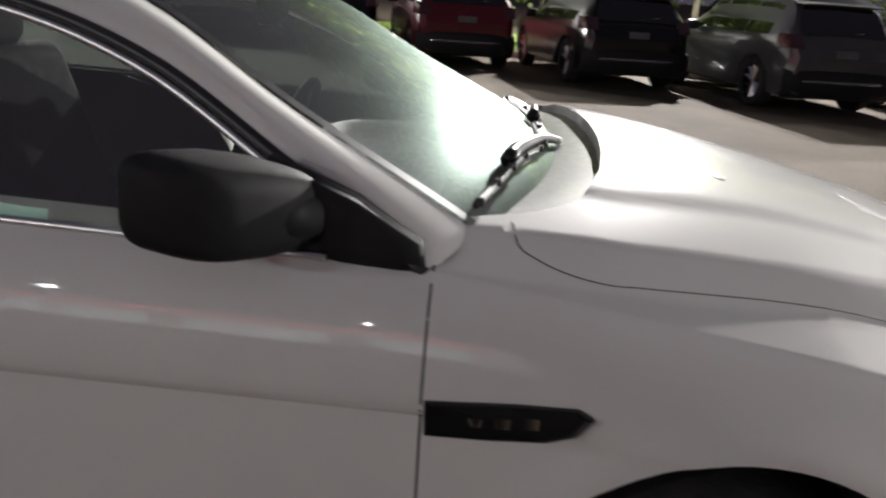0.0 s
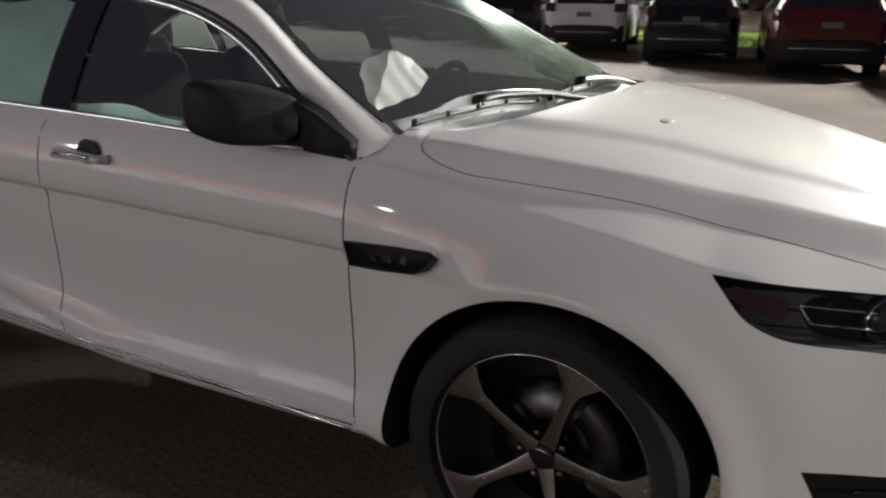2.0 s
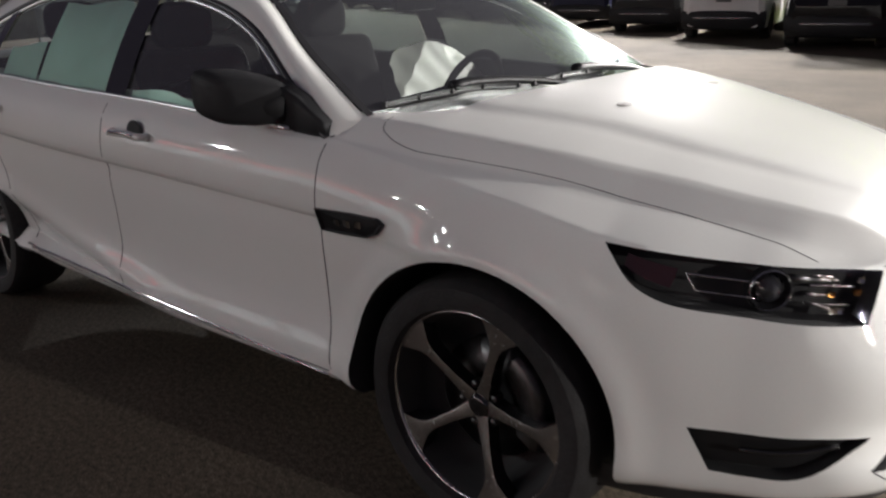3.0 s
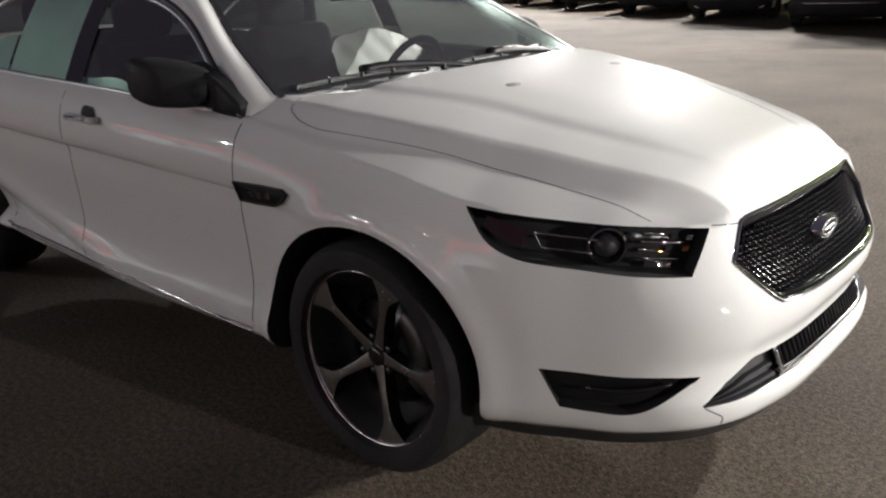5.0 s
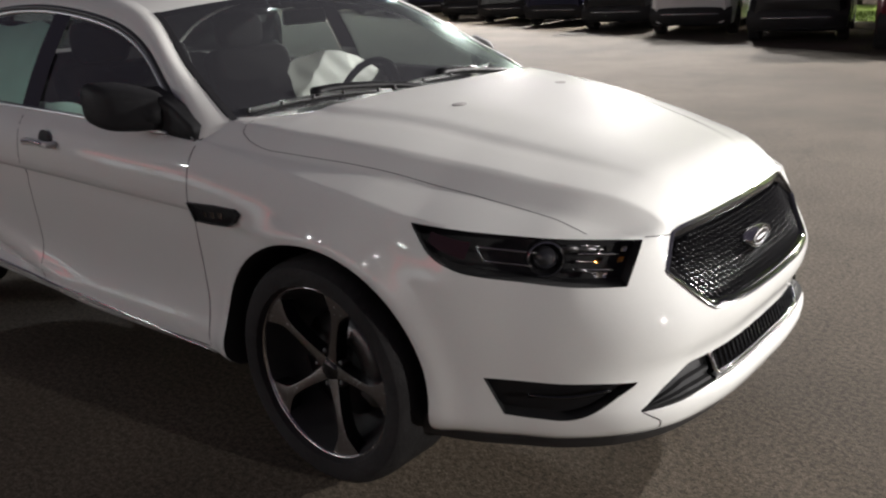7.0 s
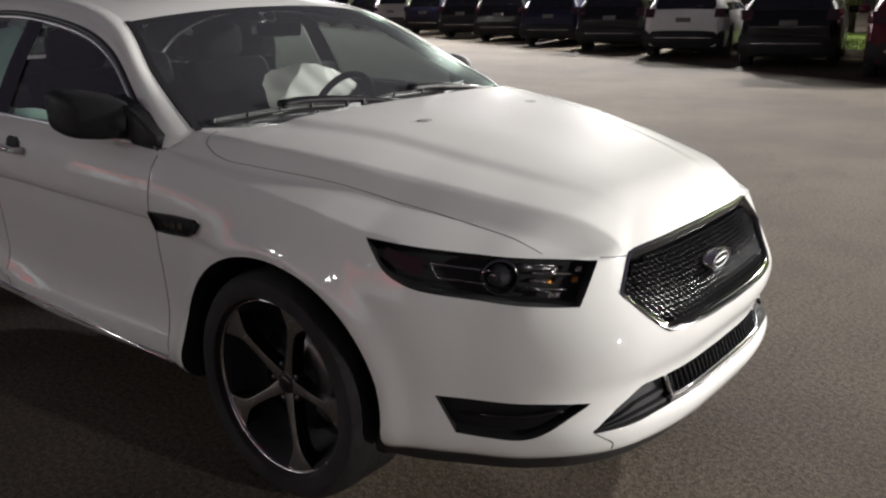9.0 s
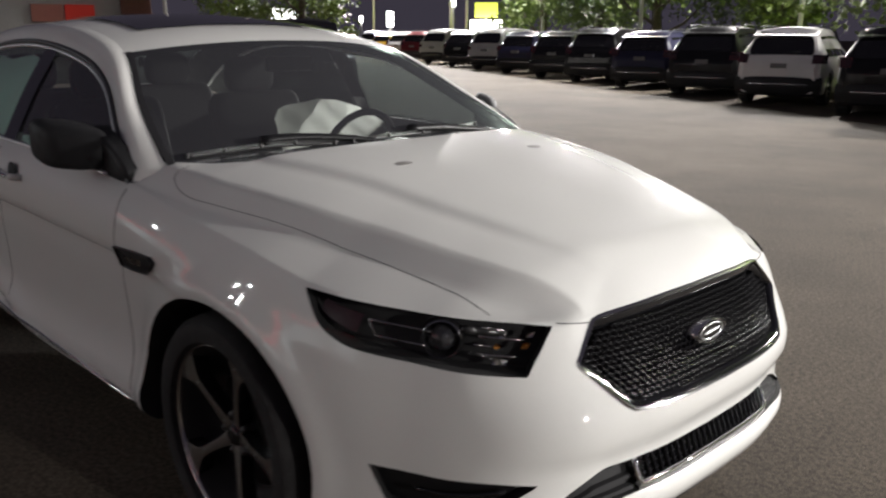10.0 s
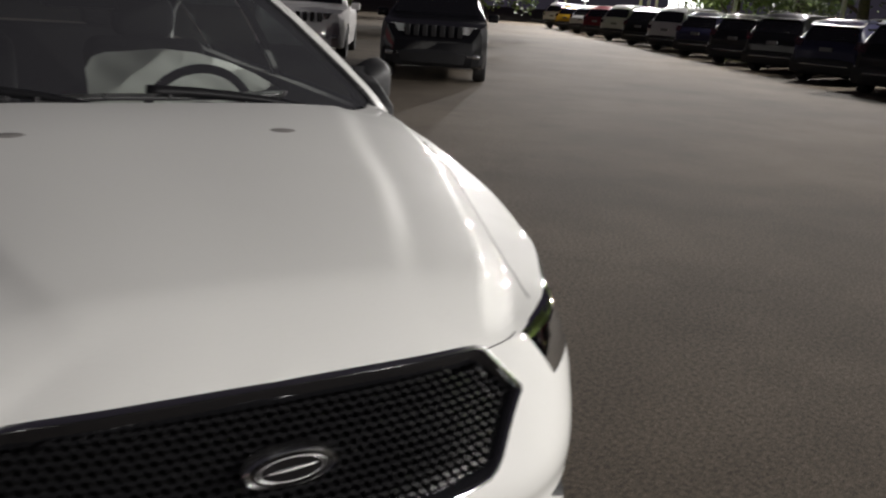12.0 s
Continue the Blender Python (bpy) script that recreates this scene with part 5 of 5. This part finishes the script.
        half = [(w * 0.90, low), (w * 0.97, low + 0.03), (w, 0.52), (w, 0.62), (w * 0.985, bz - 0.10), (w * 0.955, bz), (w * 0.955 + (tw - w * 0.955) * 0.5, bz + (tz - bz) * 0.5), (tw, tz - 0.10 * min(1, (tz - bz) / 0.3)), (tw * 0.95, tz - 0.045 * min(1, (tz - bz) / 0.3)), (tw * 0.82, tz - 0.010), (tw * 0.45, tz + 0.008), (0, tz + 0.014)]
        for c in (ax0, ax1):
            d = abs(t - c)
            if d < wr + 0.05:
                h = math.sqrt(max(0, (wr + 0.05) ** 2 - d * d)) + wr
                half = [(yy, max(zz, h) if k < 4 else zz) for k, (yy, zz) in enumerate(half)]
        rows.append([(t, -yy, zz) for yy, zz in half] + [(t, yy, zz) for yy, zz in half[-2::-1]])
    bm = bmesh.new()
    vs = grid(bm, rows)
    bm.faces.new(vs[0])
    bm.faces.new(vs[-1][::-1])
    bmesh.ops.recalc_face_normals(bm, faces=bm.faces)
    part("body", bm, colour, car, angle=28)

    def side_band(t0, t1, q0, q1, lift, s, n=8):
        out = []
        for t in np.linspace(t0, t1, n):
            i = min(len(stations) - 2, int(np.searchsorted(stations, t, "right") - 1))
            f = (t - stations[i]) / (stations[i + 1] - stations[i])
            a, b = np.array(rows[i]), np.array(rows[i + 1])
            r = a * (1 - f) + b * f
            p, q = r[5], r[7]
            row = [p * (1 - k) + q * k for k in np.linspace(q0, q1, 4)]
            out.append([(v[0], (v[1] - lift) * s, v[2]) for v in row])
        return out

    for s in (1, -1):
        first = 0.62 if style != "sedan" else 0.95
        cuts = [first, first + 0.72, first + 1.65, min(screen_x - 0.28, first + 2.6)]
        for t0, t1 in zip(cuts, cuts[1:]):
            bm = bmesh.new()
            grid(bm, side_band(t0 + 0.03, t1 - 0.03, 0.08, 0.86, 0.016, s, 12))
            part("side_window", bm, DARK_GLASS, car)
    # rear and front glass follow the slope between belt and roof
    for name_, t0, t1, k0, k1 in (("rear_window", 0.14 if style != "sedan" else 0.68, (0.30 + lean * 0.3) + 0.02 if style != "sedan" else 1.30, 0.06, 0.95), ("windscreen", screen_x - 0.04, roof_x1 + 0.04, 0.0, 1.0)):
        bm = bmesh.new()
        out = []
        for k in np.linspace(0.04, 0.96, 8):
            t = t0 + (t1 - t0) * k
            tz, w = float(top_z(t)), float(half_w(t)) * (0.90 - 0.17 * np.clip((top_z(t) - belt_z) / (height - belt_z), 0, 1))
            d = -0.012 if name_ == "rear_window" else 0.012
            f = 0.93 if name_ == "windscreen" else 0.90 * (1 - 0.10 * k) * (1 - 0.14 * abs(2 * k - 1) ** 5)
            out.append([(t + d, w * v * f, tz + 0.016 - 0.012 * abs(v)) for v in np.linspace(-1, 1, 10)])
        grid(bm, out)
        part(name_, bm, DARK_GLASS, car)
    if style == "suv":
        # roof spoiler over the rear window and a wiper on it
        bm = bmesh.new()
        t2 = 0.30 + lean * 0.3
        wv = float(half_w(t2)) * 0.72
        grid(bm, [[(t2 + dx, wv * v, float(top_z(t2)) + dz - 0.012 * v * v) for dx, dz in ((0.30, 0.155), (0.10, 0.075), (-0.06, 0.045), (-0.07, 0.030), (-0.02, 0.018), (0.04, 0.02))] for v in np.linspace(-1, 1, 9)])
        bmesh.ops.recalc_face_normals(bm, faces=bm.faces)
        part("spoiler", bm, colour, car)
        bm = bmesh.new()
        tube(bm, [(0.16, 0.0, float(top_z(0.16)) + 0.02), (0.18, -0.38, float(top_z(0.18)) + 0.03)], 0.010, 6)
        part("rear_wiper", bm, CLAD, car)
    # bumpers, lamps, plate
    # near-black cladding, which also paints in the shade low on the tail
    bm = bmesh.new()
    out = []
    for v in np.linspace(-1, 1, 16):
        xx = -0.05 + 0.10 * abs(v) ** 4
        out.append([(xx + 0.12, hw * 0.90 * v, 0.22), (xx + 0.04, hw * 0.93 * v, 0.25), (xx, hw * 0.95 * v, 0.34), (xx - 0.012, hw * 0.96 * v, 0.50), (xx + 0.015, hw * 0.95 * v, 0.60), (xx + 0.06, hw * 0.93 * v, 0.63)])
    grid(bm, out)
    bmesh.ops.recalc_face_normals(bm, faces=bm.faces)
    part("rear_bumper", bm, CLAD, car)
    # pale strip put in for the light that the bumper reflects
    bm = bmesh.new()
    tube(bm, [(-0.064 + 0.10 * abs(v) ** 4, hw * 0.80 * v, 0.47) for v in np.linspace(-1, 1, 14)], 0.022, 6)
    part("bumper_strip", bm, LAMP, car, "pale strip painting in light reflected along the bumper")
    bm = bmesh.new()
    out = []
    for v in np.linspace(-1, 1, 16):
        xx = length + 0.04 - 0.16 * abs(v) ** 3
        out.append([(xx - 0.05, hw * 0.88 * v, 0.30), (xx, hw * 0.9 * v, 0.34), (xx + 0.01, hw * 0.9 * v, 0.50), (xx - 0.05, hw * 0.88 * v, 0.58)])
    grid(bm, out)
    bmesh.ops.recalc_face_normals(bm, faces=bm.faces)
    part("front_bumper", bm, colour if colour is WHITEP else CLAD, car)
    for s in (1, -1):
        bm = bmesh.new()
        z0, z1 = (0.90, 1.09) if style != "van" else (0.85, 1.20)
        out = [[(max(cx, float(np.interp(z, [0.80, 0.98, 1.02, 1.44], [0.0, 0.06, 0.12, 0.33]))) - 0.012, s * hw * cy, z) for cx, cy in ((0.0, 0.70), (0.01, 0.80), (0.07, 0.92), (0.20, 0.962), (0.32, 0.99))] for z in np.linspace(z0, z1, 4)]
        grid(bm, out)
        bmesh.ops.recalc_face_normals(bm, faces=bm.faces)
        part("tail_lamp", bm, TAIL, car)
        bm = bmesh.new()
        out = [[(length - 0.02 - 0.30 * k ** 1.5 + 0.01, s * hw * (0.52 + 0.40 * k), z) for k in np.linspace(0, 1, 6)] for z in np.array((0.74, 0.79, 0.84, 0.87)) + lift]
        grid(bm, out)
        bmesh.ops.recalc_face_normals(bm, faces=bm.faces)
        part("head_lamp", bm, LAMP, car, "clear headlamp")
        bm = bmesh.new()
        box(bm, (length - 0.10, s * hw * 0.72 - 0.12, 0.44), (length + 0.0, s * hw * 0.72 + 0.12, 0.52), 0.02)
        part("fog_lamp", bm, LAMP, car)
        bm = bmesh.new()
        box(bm, (screen_x - 0.55, s * (hw + 0.09) - 0.10, belt_z - 0.02), (screen_x - 0.42, s * (hw + 0.09) + 0.10, belt_z + 0.13), 0.03)
        part("door_mirror", bm, colour, car)
        if rail:
            bm = bmesh.new()
            tube(bm, [(t, s * hw * 0.68, float(top_z(t)) + 0.035 - (0.03 if t in (roof_x0 + 0.05, roof_x1) else 0)) for t in np.linspace(roof_x0 + 0.05, roof_x1, 8)], 0.014, 6)
            part("roof_rail", bm, CLAD if colour is not PAINT else MACHINED, car)
        for c in (ax0, ax1):
            ring_wheel(c, s * (hw - 0.13), wr, s, car)
    bm = bmesh.new()
    for k in range(7):
        yy = -0.45 + 0.15 * k
        box(bm, (length - 0.03, yy - 0.045, 0.68 + lift), (length + 0.03, yy + 0.045, 0.87 + lift), 0.01, 1)
    part("grille", bm, CLAD if style != "suv" else GLOSS, car)
    bm = bmesh.new()
    box(bm, (-0.035, -0.16, 0.80), (0.03, 0.16, 0.90), 0.004, 1)
    part("plate", bm, PLATE, car, "plain blank plate")
    return car


BLACKP = paint("black_paint", (0.005, 0.005, 0.006))
BLUEP = paint("dark_blue_paint", (0.018, 0.018, 0.042))
MAROON = paint("maroon_paint", (0.085, 0.010, 0.016))
GREYP = paint("grey_paint", (0.055, 0.055, 0.058))
SILVER = paint("silver_paint", (0.38, 0.38, 0.38))
WHITEP = paint("white_paint", (0.62, 0.61, 0.60))
YELLOWP = paint("yellow_paint", (0.55, 0.33, 0.03))
ROW_CARS = [
    (-22.0, "suv", GREYP, "grey suv"), (-18.8, "suv", WHITEP, "white suv"), (-15.4, "suv", SILVER, "silver suv"), (-12.2, "suv", GREYP, "dark grey suv"), (-9.2, "suv", BLACKP, "black suv"),
    (-6.1, "suv", MAROON, "maroon suv"), (-3.1, "suv", BLACKP, "black suv"), (0.0, "suv", WHITEP, "white suv"), (2.9, "suv", BLACKP, "black suv"),
    (6.0, "suv", BLUEP, "dark blue suv"), (9.2, "suv", BLACKP, "black suv"), (12.2, "suv", BLACKP, "black suv"), (15.8, "suv", BLUEP, "dark blue suv"),
    (19.5, "van", SILVER, "silver minivan"), (23.5, "suv", BLACKP, "black suv"), (28.0, "van", SILVER, "silver minivan"), (32.4, "suv", MAROON, "maroon suv"),
    (36.3, "suv", SILVER, "silver suv"), (41.2, "suv", YELLOWP, "yellow suv"), (46.3, "van", WHITEP, "white minivan")]
for _s, _style, _c, _l in ROW_CARS:
    _x, _y = row_at(_s)
    # the corner nearest the lane's end marks the place: shift by half the width
    _h = radians(90 + ROW_TURN)
    _x, _y = _x + math.sin(_h) * 0.93, _y - math.cos(_h) * 0.93
    suv("parked_minivan" if _style == "van" else "parked_suv", _l + " parked tail to the lane in a long row", _x, _y, 90 + ROW_TURN, _c, style=_style, height=1.78 if _style == "van" else 1.66 + 0.05 * math.sin(_s * 7), lean=0.25 + 0.15 * math.sin(_s * 3), rail=_style != "van")

# cars that face the lane behind the saloon
def nose_at(px, py, turn, length):
    h = radians(turn)
    return px - math.cos(h) * length, py - math.sin(h) * length


_x, _y = nose_at(-10.9, 7.0, -32, 4.8)
suv("parked_jeep", "black off-road suv facing the lane with slotted grille", _x, _y, -32, BLACKP, 4.8, 1.94, 1.76, "slot", "cars facing the lane")
_x, _y = nose_at(-15.2, 6.2, -28, 4.9)
suv("parked_suv", "white suv facing the lane beside a black one", _x, _y, -28, WHITEP, 4.9, 1.98, 1.78, "suv", "cars facing the lane")

# lamp posts
POST = mat("painted_post", (0.62, 0.61, 0.58), 0.5, vary=0.08, scale=12, stain=0.1, stain_scale=0.8)
HEAD = mat("lamp_head", (0.08, 0.08, 0.08), 0.5, vary=0.1, scale=10)
LED = glow("lamp_glow", (1.0, 0.95, 0.86), 40.0)


def lamp_post(x, y, h, side=-1, lit=True, double=False):
    p = thing("lamp_post", "tall pale steel lamp post lighting the car lot", "lamp post", "lot lamp posts", (x, y, 0))
    bm = bmesh.new()
    tube(bm, [(0, 0, 0.6), (0, 0, h)], [0.085, 0.06], 14)
    part("pole", bm, POST, p)
    bm = bmesh.new()
    lathe(bm, [(0.0, 0.28), (0.6, 0.26), (0.62, 0.22), (0.62, 0.001)], (0, 0, 0), "z", 20)
    part("base", bm, KERB, p, "concrete footing")
    for sd in (side, -side) if double else (side,):
        bm = bmesh.new()
        tube(bm, [(0, 0, h - 0.1), (0, sd * 0.4, h - 0.02)], 0.035, 8)
        part("arm", bm, POST, p)
        bm = bmesh.new()
        box(bm, (-0.22, sd * 0.7 - 0.32, h - 0.08), (0.22, sd * 0.7 + 0.32, h + 0.05), 0.03)
        part("lamp_head", bm, HEAD, p)
        if lit:
            bm = bmesh.new()
            box(bm, (-0.17, sd * 0.7 - 0.26, h - 0.095), (0.17, sd * 0.7 + 0.26, h - 0.078), 0.004, 1)
            part("diffuser", bm, LED, p, "glowing lamp lens")


for _x, _y, _z, _w in LAMP_POSTS + FRONT_POSTS:
    lamp_post(_x, _y, _z, double=_x == 5.5)
for _x, _y, _z, _w in NEAR_POSTS:
    lamp_post(_x, _y, _z, 1)
for _x, _y in ((-34.6, 35.0), (-34.0, 15.7), (-36.4, 21.7)):
    lamp_post(_x, _y, 8.5, -1, False)

# trees behind the row
BARK = mat("bark", (0.09, 0.07, 0.05), 0.9, vary=0.3, scale=12, bump=0.6, bump_scale=30)
LEAF = mat("lit_leaves", (0.12, 0.17, 0.030), 0.6, vary=0.45, scale=3.0, stain=0.3, stain_scale=0.6)


def tree(seed, h):
    rng = random.Random(seed)
    t = thing("tree", "broad leafy tree lit from below by the lot lamps", "tree", "trees behind the row")
    bm = bmesh.new()
    tube(bm, [(0, 0, -0.1), (0.05, 0.02, h * 0.2), (-0.05, 0.08, h * 0.42), (0.0, 0.0, h * 0.75)], [0.24, 0.19, 0.15, 0.05], 10)
    tips = []
    for k in range(9):
        a, z0 = k * 2.4, h * (0.16 + 0.06 * k)
        r = h * rng.uniform(0.22, 0.36) * (1 - 0.05 * k)
        tip = (math.cos(a) * r, math.sin(a) * r, z0 + h * rng.uniform(0.12, 0.26))
        tube(bm, [(0, 0, z0), (tip[0] * 0.5, tip[1] * 0.5, z0 + (tip[2] - z0) * 0.35), tip], [0.08, 0.05, 0.02], 6)
        tips.append(tip)
    part("trunk", bm, BARK, t)
    bm = bmesh.new()
    clumps = [(Vector(p) + Vector((rng.gauss(0, 0.5), rng.gauss(0, 0.5), rng.gauss(0, 0.4))), h * rng.uniform(0.09, 0.16)) for p in tips for _ in range(4)] + [(Vector((rng.gauss(0, 0.8), rng.gauss(0, 0.8), h * rng.uniform(0.6, 0.92))), h * 0.13) for _ in range(8)] + [(Vector((rng.gauss(0, 1.3), rng.gauss(0, 1.3), h * rng.uniform(0.22, 0.45))), h * 0.11) for _ in range(10)]
    for c, r in clumps:
        for _ in range(110):
            d = Vector((rng.gauss(0, 1), rng.gauss(0, 1), rng.gauss(0, 0.8)))
            p = c + d.normalized() * r * rng.random() ** 0.4
            a = Vector((rng.gauss(0, 1), rng.gauss(0, 1), rng.gauss(0, 1))).normalized() * rng.uniform(0.07, 0.15) * max(1, h / 9)
            b = a.orthogonal().normalized() * rng.uniform(0.04, 0.09) * max(1, h / 9)
            v = [bm.verts.new(q) for q in (p - a, p + b, p + a, p - b)]
            bm.faces.new(v)
    part("crown", bm, LEAF, t, smooth=False)["kind"] = "stuff"
    return t


_t1, _t2, _t3 = tree(3, 8.5), tree(11, 7.0), tree(23, 23.0)
_spots = [(-24.5, 30.0), (-20.5, 29.0), (-16.5, 27.0), (-11.5, 26.5), (-6.0, 27.5), (-1.0, 26.0), (5.0, 29.0), (10.5, 26.5), (16.0, 25.0), (-33.5, 22.5), (-52.0, 30.0), (22.0, 22.0), (-5.0, 22.0), (-2.0, 21.0)]
_rng = random.Random(9)
for _k, (_x, _y) in enumerate(_spots):
    _src = _t1 if _k % 2 == 0 else _t2
    _m = pose(_x, _y, 0.0, 0, 0, _rng.uniform(0, 360))
    if _k < 2:
        _src.matrix_world = _m
    else:
        copy_thing(_src, _m)
# unseen tall trees, added for their green image in the windscreen
_t3.matrix_world = pose(9.5, 33.0, 0)
for _x, _y, _a in ((1.5, 35.0, 40), (17.0, 32.0, 120), (25.0, 29.0, 200), (-7.0, 36.0, 300)):
    copy_thing(_t3, pose(_x, _y, 0, 0, 0, _a))

# showroom far behind, and an unseen one added behind the camera for fill light
WALL = mat("pale_wall_panels", (0.50, 0.49, 0.46), 0.7, vary=0.05, scale=6, stain=0.08, stain_scale=0.4)
BROWN = mat("brown_stone", (0.16, 0.07, 0.05), 0.8, vary=0.2, scale=8, bump=0.3)
RED = glow("red_sign_glow", (0.9, 0.05, 0.03), 0.05)
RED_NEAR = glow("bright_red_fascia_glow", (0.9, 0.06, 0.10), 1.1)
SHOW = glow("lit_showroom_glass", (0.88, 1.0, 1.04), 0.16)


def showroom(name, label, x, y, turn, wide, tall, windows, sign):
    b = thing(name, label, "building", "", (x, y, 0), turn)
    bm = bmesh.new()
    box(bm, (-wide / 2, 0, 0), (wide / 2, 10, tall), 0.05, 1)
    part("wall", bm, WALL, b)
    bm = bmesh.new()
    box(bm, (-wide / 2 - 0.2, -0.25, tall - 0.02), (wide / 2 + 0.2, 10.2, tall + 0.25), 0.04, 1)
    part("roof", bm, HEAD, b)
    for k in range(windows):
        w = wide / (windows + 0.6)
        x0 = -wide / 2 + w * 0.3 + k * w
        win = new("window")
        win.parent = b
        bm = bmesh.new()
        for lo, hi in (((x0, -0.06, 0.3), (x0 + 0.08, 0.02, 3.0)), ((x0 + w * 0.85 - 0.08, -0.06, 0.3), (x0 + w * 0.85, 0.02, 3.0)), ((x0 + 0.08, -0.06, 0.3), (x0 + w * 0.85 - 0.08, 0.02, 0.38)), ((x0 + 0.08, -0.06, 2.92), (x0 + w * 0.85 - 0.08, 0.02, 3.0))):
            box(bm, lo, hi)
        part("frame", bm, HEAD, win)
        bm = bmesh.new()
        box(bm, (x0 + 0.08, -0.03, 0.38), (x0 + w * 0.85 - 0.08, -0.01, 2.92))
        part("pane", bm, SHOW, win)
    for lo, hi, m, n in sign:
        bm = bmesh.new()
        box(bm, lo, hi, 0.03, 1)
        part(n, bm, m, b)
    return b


_d = 62.0
_a = radians(-70)
showroom("showroom", "pale showroom with red sign panel and brown stone pier", 1.9 + _d * math.sin(_a) - 10 * math.cos(radians(70)), -1.9 + _d * math.cos(_a) - 10 * math.sin(radians(70)), 70, 31, 7.5, 0, [((10.4, -0.25, 2.2), (12.2, -0.02, 3.3), RED, "sign_panel"), ((8.4, -0.25, 2.2), (10.3, -0.02, 3.3), mat("pink_sign", (0.55, 0.22, 0.17), 0.6, vary=0.1), "sign_panel"), ((13.8, -0.8, 0.0), (15.7, 2.0, 7.5), BROWN, "stone_pier")])
showroom("showroom", "unseen showroom added for fill light, with glass front and red fascia", -19.0, -23.0, 180, 44, 5.0, 8, [((-21, -0.3, 3.5), (21, -0.02, 4.2), RED_NEAR, "red_fascia")])

# far lights and signs beyond the lot
def far_light(az, d, z, w, h, m, name, label, cat):
    o = thing(name, label, cat, "", (1.9 + d * math.sin(radians(az)), -1.9 + d * math.cos(radians(az)), 0), -az)
    bm = bmesh.new()
    tube(bm, [(0, 0.15, 0), (0, 0.15, z)], 0.12, 8)
    part("post", bm, POST, o)
    bm = bmesh.new()
    box(bm, (-w / 2, -0.1, z - h / 2), (w / 2, 0.1, z + h / 2), 0.05, 2)
    part("panel", bm, m, o)


WHITEL = glow("white_light_panel", (1.0, 0.98, 0.95), 12.0)
GREENL = glow("green_signal", (0.2, 1.0, 0.7), 6.0)
YELLOWL = glow("yellow_sign_panel", (0.75, 0.8, 0.1), 1.5)
for _az, _dd, _z, _w, _h, _m, _n, _lab, _c in (
        (-49.7, 95, 3.2, 0.7, 1.6, WHITEL, "street_lamp", "bright white street lamp far beyond the lot", "street lamp"),
        (-51.6, 110, 3.4, 0.4, 0.8, WHITEL, "street_lamp", "small white street lamp beyond the lot", "street lamp"),
        (-56.6, 110, 4.0, 3.0, 1.3, WHITEL, "lit_sign", "glowing white sign panel beyond the lot", "sign"),
        (-59.4, 120, 4.8, 0.5, 0.9, WHITEL, "street_lamp", "small white street lamp beyond the lot", "street lamp"),
        (-58.8, 120, 5.0, 0.5, 0.9, WHITEL, "street_lamp", "small white street lamp beyond the lot", "street lamp"),
        (-58.0, 120, 4.5, 0.5, 0.8, GREENL, "traffic_signal", "green traffic signal beyond the lot", "traffic signal"),
        (-45.6, 80, 4.6, 0.5, 1.0, WHITEL, "street_lamp", "small white street lamp beyond the lot", "street lamp"),
        (-43.4, 85, 3.9, 2.2, 1.4, YELLOWL, "lit_sign", "yellow sign panel beyond the lot", "sign"),
        (-43.4, 84, 2.4, 3.0, 1.1, WHITEL, "lit_sign", "white glowing sign panel beyond the lot", "sign")):
    far_light(_az, _dd, _z, _w, _h, _m, _n, _lab, _c)
